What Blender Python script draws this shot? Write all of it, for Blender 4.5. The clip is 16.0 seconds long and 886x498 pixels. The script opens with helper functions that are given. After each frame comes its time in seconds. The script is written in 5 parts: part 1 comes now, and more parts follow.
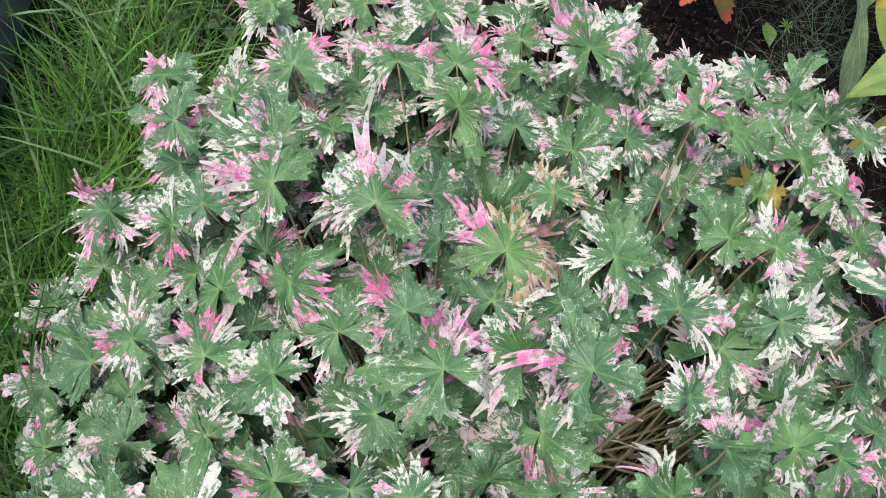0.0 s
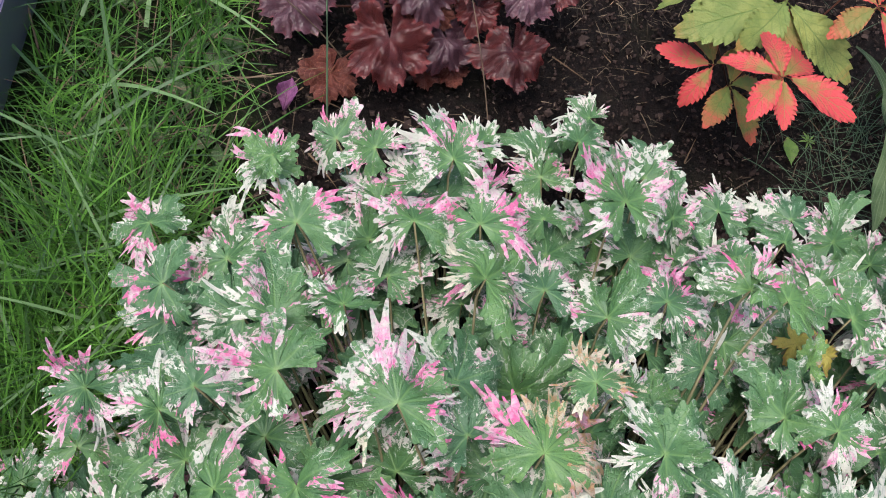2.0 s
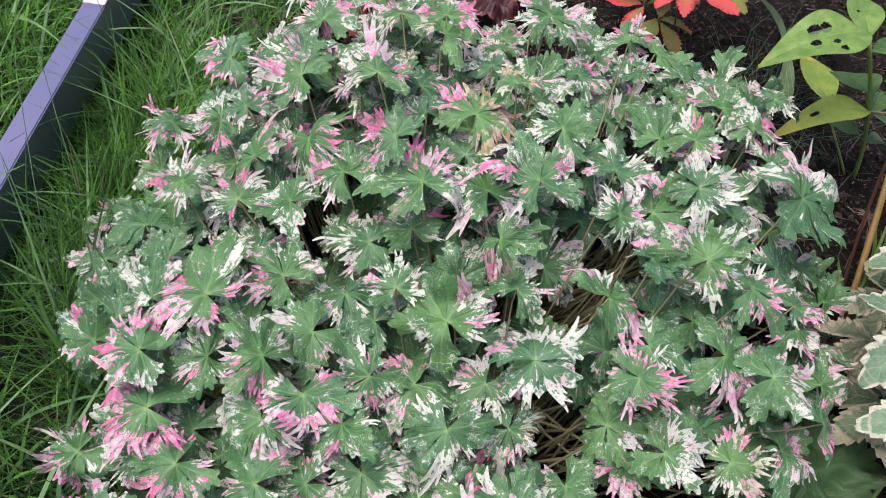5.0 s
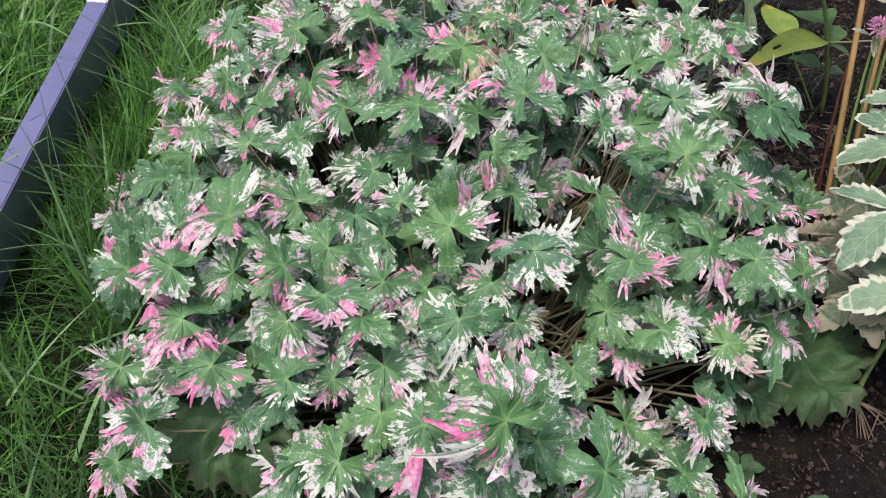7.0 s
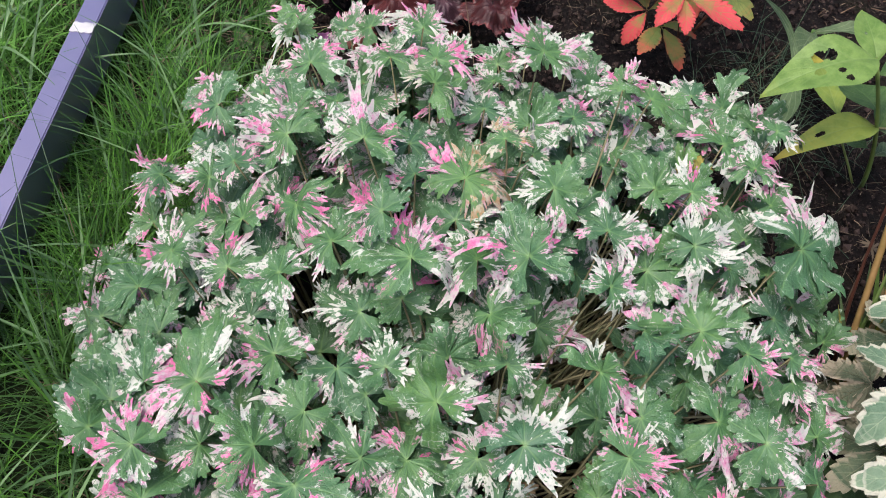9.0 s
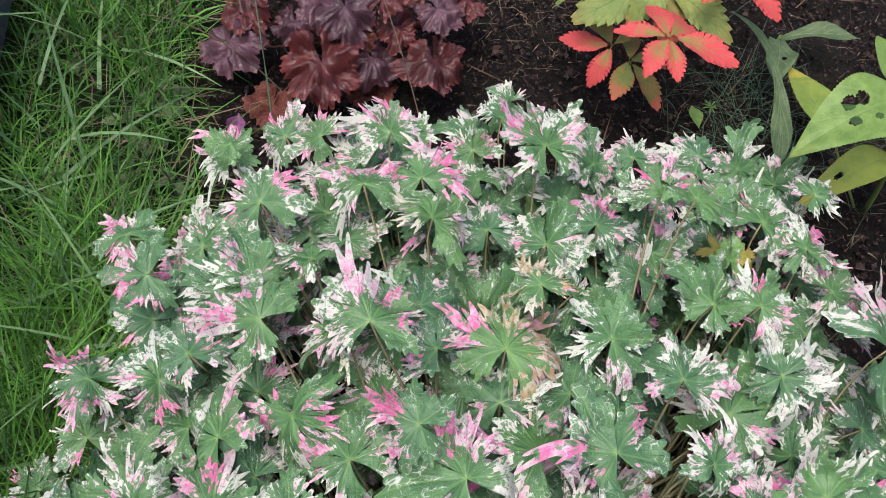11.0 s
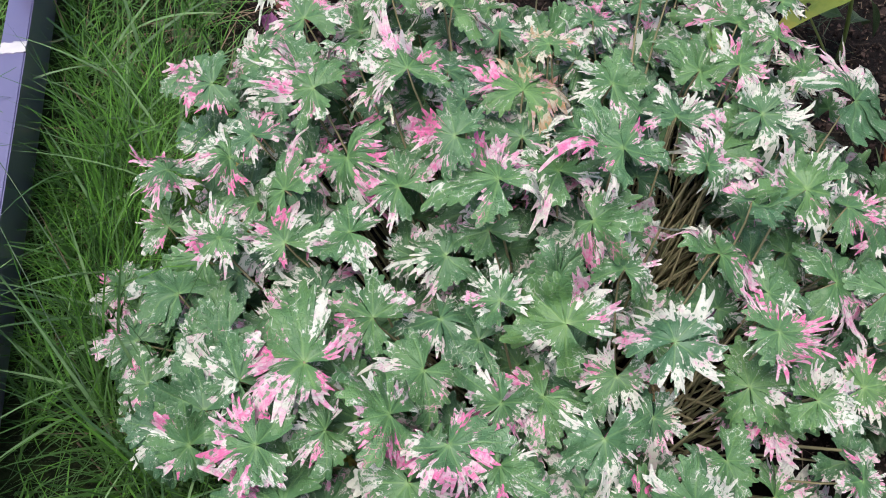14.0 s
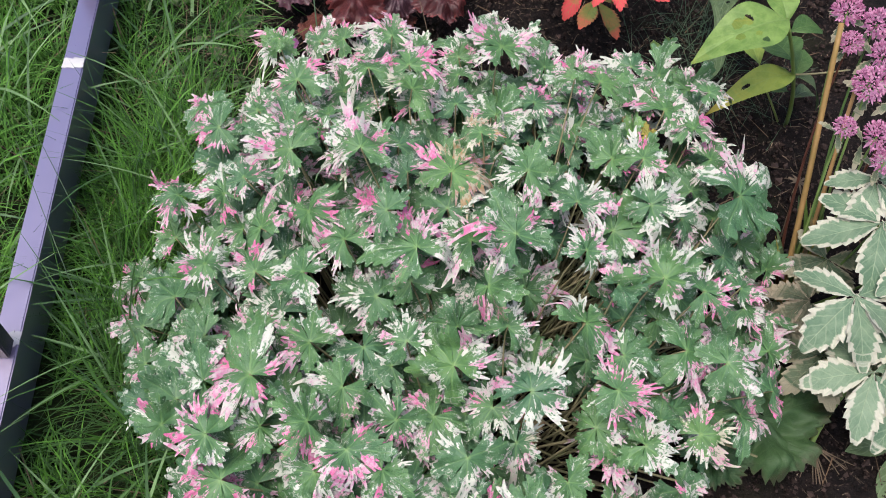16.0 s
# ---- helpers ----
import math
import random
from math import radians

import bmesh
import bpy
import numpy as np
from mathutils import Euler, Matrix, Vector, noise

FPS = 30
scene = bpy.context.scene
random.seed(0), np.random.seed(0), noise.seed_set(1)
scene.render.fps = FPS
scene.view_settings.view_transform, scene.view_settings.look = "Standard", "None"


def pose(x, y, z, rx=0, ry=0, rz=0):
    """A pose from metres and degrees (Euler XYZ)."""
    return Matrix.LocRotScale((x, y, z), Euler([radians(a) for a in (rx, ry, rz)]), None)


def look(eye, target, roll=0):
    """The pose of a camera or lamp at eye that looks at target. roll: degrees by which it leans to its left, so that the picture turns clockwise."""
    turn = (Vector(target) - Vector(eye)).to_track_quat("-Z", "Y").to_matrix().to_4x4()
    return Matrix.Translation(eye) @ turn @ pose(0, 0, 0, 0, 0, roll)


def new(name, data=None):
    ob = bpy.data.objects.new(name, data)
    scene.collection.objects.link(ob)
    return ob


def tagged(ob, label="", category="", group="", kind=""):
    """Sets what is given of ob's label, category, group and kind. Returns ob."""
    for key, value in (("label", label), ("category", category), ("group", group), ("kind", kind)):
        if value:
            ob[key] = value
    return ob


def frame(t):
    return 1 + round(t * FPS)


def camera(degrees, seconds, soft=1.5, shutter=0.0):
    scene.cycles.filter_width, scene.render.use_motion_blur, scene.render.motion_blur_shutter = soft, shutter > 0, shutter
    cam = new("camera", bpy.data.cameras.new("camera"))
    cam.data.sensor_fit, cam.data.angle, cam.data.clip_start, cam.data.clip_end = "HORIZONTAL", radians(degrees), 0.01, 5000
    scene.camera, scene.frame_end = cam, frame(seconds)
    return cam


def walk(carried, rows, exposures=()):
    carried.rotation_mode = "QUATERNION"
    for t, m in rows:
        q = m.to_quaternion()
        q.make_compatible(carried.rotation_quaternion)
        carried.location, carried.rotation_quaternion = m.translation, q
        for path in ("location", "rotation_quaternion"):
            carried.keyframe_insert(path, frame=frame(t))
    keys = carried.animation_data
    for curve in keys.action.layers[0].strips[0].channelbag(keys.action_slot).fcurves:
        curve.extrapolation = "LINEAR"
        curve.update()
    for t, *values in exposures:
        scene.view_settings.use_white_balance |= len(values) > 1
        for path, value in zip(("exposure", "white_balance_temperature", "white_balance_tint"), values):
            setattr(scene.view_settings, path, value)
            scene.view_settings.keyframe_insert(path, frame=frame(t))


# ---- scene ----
cam = camera(50.8, 16.0, 1.0)
METRES, EYE, TILT, LEAN, TURN = 3.0, 1.11, -67.2, -6.7, 0.0
ROWS = [
    (0.0, 0.0, 0.0, 0.0, 0.0, 0.0, -0.0),
    (0.5, -0.0082, 0.0133, 0.0338, -1.02, -1.53, 0.31),
    (1.0, -0.0161, 0.0288, 0.0561, -2.29, -2.66, 0.14),
    (1.5, -0.0172, 0.0363, 0.065, -2.64, -1.21, 0.19),
    (2.0, -0.0159, 0.0334, 0.043, -1.89, 2.38, 0.16),
    (2.5, -0.0082, 0.0235, 0.0037, -0.92, 5.87, -0.26),
    (3.0, 0.0105, -0.0031, -0.0444, 1.06, 10.22, -1.21),
    (3.5, 0.0186, -0.0238, -0.0785, 1.97, 13.42, -2.19),
    (4.0, 0.0233, -0.0384, -0.1117, 1.88, 15.23, -2.8),
    (6.5, 0.016, -0.0586, -0.1952, 1.83, 18.44, 1.83),
    (7.0, 0.018, -0.0634, -0.2123, 2.94, 19.52, 2.81),
    (7.5, 0.0201, -0.0608, -0.2214, 2.55, 17.89, 2.96),
    (8.0, 0.0236, -0.0498, -0.2006, 2.43, 15.55, 2.43),
    (8.5, 0.0344, -0.052, -0.1482, 3.04, 12.81, 0.25),
    (9.0, 0.0315, -0.0623, -0.0983, 3.28, 11.54, -0.88),
    (9.5, 0.0152, -0.0408, -0.0439, 2.59, 10.13, 0.41),
    (10.0, 0.0115, -0.0188, -0.0196, 0.92, 8.86, 1.89),
    (12.5, -0.0608, 0.0077, -0.0037, -7.47, 6.97, 18.67),
    (13.0, -0.0501, -0.0005, -0.0369, -5.62, 10.56, 18.19),
    (13.5, -0.0449, -0.0181, -0.085, -2.65, 13.58, 14.56),
    (14.0, -0.0478, -0.0269, -0.1167, -1.87, 12.5, 13.37),
    (14.5, -0.0645, -0.0303, -0.1246, -1.79, 10.5, 13.5),
    (15.0, -0.0594, -0.0482, -0.1337, -1.44, 9.27, 12.09),
    (15.5, -0.0321, -0.1126, -0.1208, 0.46, 8.54, 8.77),
    (16.0, 0.0141, -0.1239, -0.0916, 1.36, 8.08, 6.51),
]
walk(cam, [(t, pose(0, 0, EYE, TILT, LEAN, TURN) @ pose(METRES * x, METRES * y, METRES * z, 90 + pitch, roll, yaw)) for t, x, y, z, yaw, pitch, roll in ROWS], [(0.0, 0.6), (16.0, 0.6)])

# ---- world and sun: bright overcast day ----
world = bpy.data.worlds.new("overcast_sky")
scene.world = world
world.use_nodes = True
wn = world.node_tree.nodes
sky = wn.new("ShaderNodeTexSky")
sky.sky_type = "NISHITA"
sky.sun_disc = False
sky.sun_elevation = radians(70)
sky.sun_rotation = radians(235)
sky.air_density, sky.dust_density, sky.ozone_density = 1.0, 4.0, 0.6
wn["Background"].inputs["Strength"].default_value = 0.135
world.node_tree.links.new(sky.outputs[0], wn["Background"].inputs["Color"])
sun = new("sun", bpy.data.lights.new("sun", "SUN"))
sun.data.energy, sun.data.angle, sun.data.color = 1.9, radians(32), (1.0, 0.98, 0.96)
sun.matrix_world = look((-1.0, -0.7, 4.4), (0, 0, 0))

# ---- materials ----


class Nodes:
    """Short hand for building one node material."""

    def __init__(self, name, rough=0.6, spec=0.4):
        self.mat = bpy.data.materials.new(name)
        self.mat.use_nodes = True
        self.tree = self.mat.node_tree
        self.shader = self.tree.nodes["Principled BSDF"]
        self.shader.inputs["Roughness"].default_value = rough
        self.shader.inputs["Specular IOR Level"].default_value = spec

    def put(self, node, socket, value):
        if isinstance(value, bpy.types.NodeSocket):
            self.tree.links.new(value, node.inputs[socket])
        else:
            node.inputs[socket].default_value = value

    def attr(self, name):
        n = self.tree.nodes.new("ShaderNodeAttribute")
        n.attribute_name = name
        return n

    def sep(self, vec):
        n = self.tree.nodes.new("ShaderNodeSeparateXYZ")
        self.put(n, 0, vec)
        return n.outputs

    def comb(self, x, y, z):
        n = self.tree.nodes.new("ShaderNodeCombineXYZ")
        for i, v in enumerate((x, y, z)):
            self.put(n, i, v)
        return n.outputs[0]

    def math(self, op, a, b=0.0, clamp=False):
        n = self.tree.nodes.new("ShaderNodeMath")
        n.operation, n.use_clamp = op, clamp
        self.put(n, 0, a)
        self.put(n, 1, b)
        return n.outputs[0]

    def ramp(self, v, lo, hi):
        n = self.tree.nodes.new("ShaderNodeMapRange")
        n.interpolation_type = "SMOOTHSTEP"
        self.put(n, "Value", v)
        self.put(n, "From Min", lo)
        self.put(n, "From Max", hi)
        return n.outputs[0]

    def noise(self, vec, scale, detail=3.0, rough=0.55, dist=0.0):
        n = self.tree.nodes.new("ShaderNodeTexNoise")
        if vec is not None:
            self.put(n, "Vector", vec)
        self.put(n, "Scale", scale)
        self.put(n, "Detail", detail)
        self.put(n, "Roughness", rough)
        self.put(n, "Distortion", dist)
        return n.outputs["Fac"]

    def cells(self, vec, scale):
        n = self.tree.nodes.new("ShaderNodeTexVoronoi")
        n.feature = "DISTANCE_TO_EDGE"
        if vec is not None:
            self.put(n, "Vector", vec)
        self.put(n, "Scale", scale)
        return n.outputs["Distance"]

    def mix(self, f, a, b):
        n = self.tree.nodes.new("ShaderNodeMix")
        n.data_type = "RGBA"
        self.put(n, 0, f)
        self.put(n, 6, a if isinstance(a, bpy.types.NodeSocket) else (*a, 1))
        self.put(n, 7, b if isinstance(b, bpy.types.NodeSocket) else (*b, 1))
        return n.outputs[2]

    def place(self):
        return self.tree.nodes.new("ShaderNodeNewGeometry").outputs["Position"]

    def obj(self):
        return self.tree.nodes.new("ShaderNodeTexCoord").outputs["Object"]

    def rnd(self):
        return self.tree.nodes.new("ShaderNodeObjectInfo").outputs["Random"]

    def island(self):
        return self.tree.nodes.new("ShaderNodeNewGeometry").outputs["Random Per Island"]

    def bump(self, height, strength, dist):
        n = self.tree.nodes.new("ShaderNodeBump")
        self.put(n, "Height", height)
        self.put(n, "Strength", strength)
        self.put(n, "Distance", dist)
        self.tree.links.new(n.outputs[0], self.shader.inputs["Normal"])

    def out(self, color, rough=None, thin=0.0):
        self.put(self.shader, "Base Color", color)
        if rough is not None:
            self.put(self.shader, "Roughness", rough)
        if thin:
            tr = self.tree.nodes.new("ShaderNodeBsdfTranslucent")
            self.put(tr, "Color", color)
            mx = self.tree.nodes.new("ShaderNodeMixShader")
            mx.inputs[0].default_value = thin
            self.tree.links.new(self.shader.outputs[0], mx.inputs[1])
            self.tree.links.new(tr.outputs[0], mx.inputs[2])
            self.tree.links.new(mx.outputs[0], self.tree.nodes["Material Output"].inputs["Surface"])
        return self.mat


def variegated_material():
    n = Nodes("variegated_leaf", 0.5, 0.46)
    px, py, pu = n.sep(n.attr("polar").outputs["Vector"])[0:3]
    tv, tp, tw = n.sep(n.attr("tone").outputs["Vector"])[0:3]
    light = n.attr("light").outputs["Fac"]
    own = n.attr("seed").outputs["Fac"]
    seed = n.math("MULTIPLY", own, 40.0)
    # pale sectors reach in from the tips along the veins, torn at their edge
    streak = n.noise(n.comb(n.math("MULTIPLY", px, 1.25), n.math("MULTIPLY", py, 2.0), seed), 2.6, 3.0, 0.58, 0.5)
    reach = n.ramp(n.math("ADD", py, n.math("MULTIPLY", n.math("SUBTRACT", streak, 0.5), 0.8)), 0.21, 0.51)
    level = n.math("ADD", n.math("MULTIPLY", tv, reach), n.math("MULTIPLY", n.math("SUBTRACT", streak, 0.5), 1.9))
    white = n.ramp(level, 0.41, 0.50)
    halo = n.ramp(level, 0.20, 0.48)
    net = n.cells(n.comb(n.math("MULTIPLY", px, 2.2), n.math("MULTIPLY", py, 4.5), seed), 2.3)
    lines = n.math("MULTIPLY", n.math("SUBTRACT", 1.0, n.ramp(net, 0.0, 0.07)), n.math("MULTIPLY", n.ramp(level, 0.08, 0.34), n.ramp(py, 0.20, 0.45)))
    white = n.math("MAXIMUM", white, n.math("MULTIPLY", lines, 0.75))
    # green of the blade
    mott = n.noise(n.obj(), 45.0, 4.0, 0.65)
    fine = n.noise(n.obj(), 260.0, 3.0, 0.6)
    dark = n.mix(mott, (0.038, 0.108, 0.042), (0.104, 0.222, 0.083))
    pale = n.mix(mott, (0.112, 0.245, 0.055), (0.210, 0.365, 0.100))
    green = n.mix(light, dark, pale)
    # some leaves are yellower, some bluer than the rest
    green = n.mix(n.math("MULTIPLY", n.ramp(own, 0.55, 1.0), 0.5), green, (0.070, 0.165, 0.038))
    green = n.mix(n.math("MULTIPLY", n.ramp(own, 0.45, 0.0), 0.5), green, (0.046, 0.118, 0.072))
    green = n.mix(n.math("MULTIPLY", n.ramp(fine, 0.40, 0.7), 0.25), green, (0.085, 0.20, 0.105))
    # broad darker and paler sectors that follow the lobes
    band = n.noise(n.comb(n.math("MULTIPLY", px, 1.2), n.math("MULTIPLY", py, 1.4), n.math("ADD", seed, 3.0)), 1.6, 3.0, 0.6)
    green = n.mix(n.math("MULTIPLY", n.ramp(band, 0.42, 0.62), 0.40), green, (0.024, 0.086, 0.042))
    # a net of fine veins
    field = n.cells(n.obj(), 190.0)
    green = n.mix(n.math("MULTIPLY", n.math("SUBTRACT", 1.0, n.ramp(field, 0.0, 0.12)), n.math("MULTIPLY", n.ramp(py, 0.12, 0.4), 0.22)), green, (0.12, 0.24, 0.12))
    green = n.mix(n.math("MULTIPLY", halo, 0.55), green, (0.138, 0.255, 0.150))
    rib = n.math("MULTIPLY", n.math("ABSOLUTE", pu), py)
    side = n.math("MULTIPLY", n.math("ABSOLUTE", n.math("SUBTRACT", n.math("ABSOLUTE", pu), 0.62)), py)
    side = n.math("ADD", side, n.math("SUBTRACT", 0.03, n.math("MULTIPLY", n.ramp(py, 0.3, 0.5), 0.03)))
    ribf = n.math("SUBTRACT", 1.0, n.ramp(n.math("MINIMUM", rib, n.math("ADD", side, 0.004)), 0.006, 0.026))
    hub = n.math("SUBTRACT", 1.0, n.ramp(py, 0.015, 0.09))
    green = n.mix(n.math("MULTIPLY", n.math("MAXIMUM", n.math("MULTIPLY", ribf, 0.40), hub), 0.5), green, (0.25, 0.40, 0.13))
    # white, blush and strong pink of the variegated fingers
    blot = n.noise(n.comb(n.math("MULTIPLY", px, 1.2), n.math("MULTIPLY", py, 2.2), seed), 3.8, 4.0, 0.65)
    blush = n.math("ADD", n.math("SUBTRACT", tp, n.math("MULTIPLY", n.ramp(py, 0.65, 1.05), 0.30)), n.math("MULTIPLY", n.math("SUBTRACT", blot, 0.44), 1.9))
    cream = n.mix(tw, (0.55, 0.555, 0.49), (0.50, 0.45, 0.32))
    pink = n.mix(n.ramp(blush, 0.25, 0.75), cream, (0.60, 0.34, 0.45))
    pink = n.mix(n.ramp(blush, 0.56, 1.05), pink, (0.60, 0.115, 0.29))
    pink = n.mix(n.math("MULTIPLY", n.ramp(tw, 0.75, 1.0), n.ramp(blot, 0.4, 0.62)), pink, (0.40, 0.24, 0.11))
    thread = n.noise(n.comb(n.math("MULTIPLY", px, 5.0), n.math("MULTIPLY", py, 4.0), seed), 2.5, 3.0, 0.6)
    pink = n.mix(n.math("MULTIPLY", n.ramp(thread, 0.5, 0.72), 0.35), pink, (0.62, 0.57, 0.54))
    pink = n.mix(n.math("MULTIPLY", n.ramp(thread, 0.44, 0.32), 0.22), pink, (0.13, 0.22, 0.12))
    # green islands left in the pale parts
    isle = n.noise(n.comb(n.math("MULTIPLY", px, 3.0), n.math("MULTIPLY", py, 4.5), n.math("ADD", seed, 7.0)), 2.6, 2.0, 0.5, 0.2)
    isle = n.math("MULTIPLY", n.ramp(isle, 0.57, 0.62), n.ramp(py, 0.95, 0.70))
    white = n.math("MULTIPLY", white, n.math("SUBTRACT", 1.0, n.math("MULTIPLY", isle, 0.9)))
    col = n.mix(white, green, pink)
    h = n.math("ADD", n.math("MULTIPLY", n.ramp(field, 0.0, 0.14), n.math("MULTIPLY", n.ramp(py, 0.12, 0.4), 0.6)), n.math("ADD", n.math("MULTIPLY", fine, 0.7), n.math("SUBTRACT", n.math("MULTIPLY", mott, 1.2), n.math("MULTIPLY", ribf, n.math("MULTIPLY", n.ramp(py, 0.1, 0.3), 0.5)))))
    n.bump(h, 0.45, 0.002)
    return n.out(col, n.math("ADD", 0.36, n.math("MULTIPLY", mott, 0.25)), 0.06)


def plain_leaf_material(name, a, b, edge=None, rough=0.5, edge_from=0.72, blend=0.14, spec=0.4, rib_col=None, thin=0.12, relief=0.5, sides=True, grain=30.0, tip=1.0):
    """A leaf of two blended colours with ribs, and an edge colour."""
    n = Nodes(name, rough, spec)
    px, py, pu = n.sep(n.attr("polar").outputs["Vector"])[0:3]
    seed = n.math("MULTIPLY", n.rnd(), 40.0)
    mott = n.noise(n.obj(), grain, 4.0, 0.62)
    fine = n.noise(n.obj(), 200.0, 2.0)
    f = n.math("ADD", n.ramp(mott, 0.3, 0.7), n.math("MULTIPLY", n.math("SUBTRACT", n.rnd(), 0.5), 0.8), True)
    col = n.mix(f, a, b)
    col = n.mix(n.math("MULTIPLY", fine, 0.3), col, tuple(c * 0.5 for c in a))
    if edge:
        wob = n.noise(n.comb(n.math("MULTIPLY", px, 2.0), n.math("MULTIPLY", py, 2.0), seed), 2.5, 3.0)
        rim = n.math("ADD", n.math("MULTIPLY", py, tip), n.math("MULTIPLY", n.math("SUBTRACT", wob, 0.5), 0.7))
        if sides:
            rim = n.math("MAXIMUM", rim, n.math("ADD", n.math("ABSOLUTE", n.math("MULTIPLY", pu, 0.8)), n.math("MULTIPLY", n.math("SUBTRACT", wob, 0.5), 0.6)))
        col = n.mix(n.ramp(rim, edge_from, edge_from + blend), col, edge)
    rib = n.math("MULTIPLY", n.math("ABSOLUTE", pu), n.math("ADD", py, 0.15))
    ribf = n.math("SUBTRACT", 1.0, n.ramp(rib, 0.004, 0.03))
    if rib_col:
        col = n.mix(n.math("MULTIPLY", ribf, 0.6), col, rib_col)
    side = n.math("SINE", n.math("MULTIPLY", n.math("SUBTRACT", n.math("MULTIPLY", py, 6.0), n.math("MULTIPLY", n.math("ABSOLUTE", pu), 2.0)), 6.2832))
    vein = n.ramp(side, 0.72, 1.0)
    net = n.cells(n.obj(), 230.0)
    col = n.mix(n.math("MULTIPLY", vein, 0.3), col, rib_col or b)
    h = n.math("ADD", n.math("MULTIPLY", n.ramp(net, 0.0, 0.2), 0.35), n.math("SUBTRACT", mott, n.math("ADD", ribf, n.math("MULTIPLY", vein, 0.45))))
    n.bump(h, relief, 0.0025)
    return n.out(col, None, thin)


def tint_material(name, a, b, scale=60.0, rough=0.7, spec=0.3, per="obj", thin=0.0):
    n = Nodes(name, rough, spec)
    f = n.noise(n.obj(), scale, 4.0, 0.65)
    pick = n.rnd() if per == "obj" else n.island()
    if per == "patch":
        pick = n.math("ADD", n.math("MULTIPLY", pick, 0.7), n.math("MULTIPLY", n.math("SUBTRACT", n.noise(n.place(), 5.0, 2.0), 0.42), 1.4))
    f = n.math("ADD", n.math("MULTIPLY", f, 0.6), n.math("MULTIPLY", pick, 0.6))
    col = n.mix(n.ramp(f, 0.2, 0.95), a, b)
    n.bump(n.noise(n.obj(), scale * 4, 3.0), 0.4, 0.001)
    return n.out(col, None, thin)


def ground_material():
    n = Nodes("garden_ground", 0.9, 0.2)
    p = n.place()
    x, y, z = n.sep(p)[0:3]
    big, mid, fine = n.noise(p, 6.0, 5.0, 0.6), n.noise(p, 55.0, 5.0, 0.7), n.noise(p, 420.0, 3.0, 0.7)
    soil = n.mix(n.ramp(mid, 0.3, 0.72), (0.0045, 0.0030, 0.0030), (0.024, 0.0155, 0.0145))
    soil = n.mix(n.math("MULTIPLY", n.ramp(fine, 0.55, 0.75), 0.5), soil, (0.09, 0.068, 0.05))
    soil = n.mix(n.math("MULTIPLY", n.ramp(big, 0.52, 0.72), 0.35), soil, (0.045, 0.048, 0.018))
    thatch = n.mix(n.ramp(mid, 0.3, 0.7), (0.006, 0.010, 0.004), (0.030, 0.048, 0.014))
    thatch = n.mix(n.math("MULTIPLY", n.ramp(fine, 0.5, 0.8), 0.6), thatch, (0.09, 0.075, 0.035))
    wob = n.math("ADD", n.math("MULTIPLY", n.math("SUBTRACT", n.noise(p, 9.0, 3.0), 0.5), 0.22), n.math("MULTIPLY", n.math("SUBTRACT", n.noise(p, 1.1, 2.0), 0.5), n.math("MULTIPLY", n.ramp(n.math("ABSOLUTE", n.math("SUBTRACT", y, 0.4)), 1.0, 1.6), 1.2)))
    lawn = n.math("MAXIMUM", n.ramp(n.math("ADD", x, wob), -0.10, -0.15), n.ramp(n.math("ADD", x, wob), 2.4, 2.5))
    lawn = n.math("MAXIMUM", lawn, n.math("MAXIMUM", n.ramp(n.math("ADD", y, wob), -1.5, -1.6), n.ramp(y, 2.9, 3.0)))
    n.bump(n.math("ADD", n.math("MULTIPLY", n.noise(p, 110.0, 6.0, 0.75), 1.6), n.math("MULTIPLY", fine, 0.5)), 1.0, 0.012)
    return n.out(n.mix(lawn, soil, thatch))


def rail_material():
    n = Nodes("grey_painted_metal", 0.36, 0.5)
    o = n.place()
    blotch = n.noise(o, 30.0, 4.0, 0.6)
    dust = n.noise(o, 500.0, 3.0, 0.7)
    chips = n.ramp(n.noise(o, 90.0, 2.0, 0.5), 0.755, 0.775)
    col = n.mix(blotch, (0.90, 0.77, 0.96), (0.94, 0.82, 0.99))
    col = n.mix(n.math("MULTIPLY", chips, 0.8), col, (0.05, 0.05, 0.06))
    n.bump(dust, 0.06, 0.0005)
    film = n.tree.nodes.new("ShaderNodeBsdfAnisotropic")
    n.put(film, "Color", col)
    n.put(film, "Roughness", n.math("ADD", 0.26, n.math("MULTIPLY", blotch, 0.1)))
    both = n.tree.nodes.new("ShaderNodeMixShader")
    both.inputs[0].default_value = 0.37
    n.tree.links.new(n.shader.outputs[0], both.inputs[1])
    n.tree.links.new(film.outputs[0], both.inputs[2])
    n.tree.links.new(both.outputs[0], n.tree.nodes["Material Output"].inputs["Surface"])
    n.put(n.shader, "Base Color", (0.070, 0.062, 0.155, 1))
    return n.mat


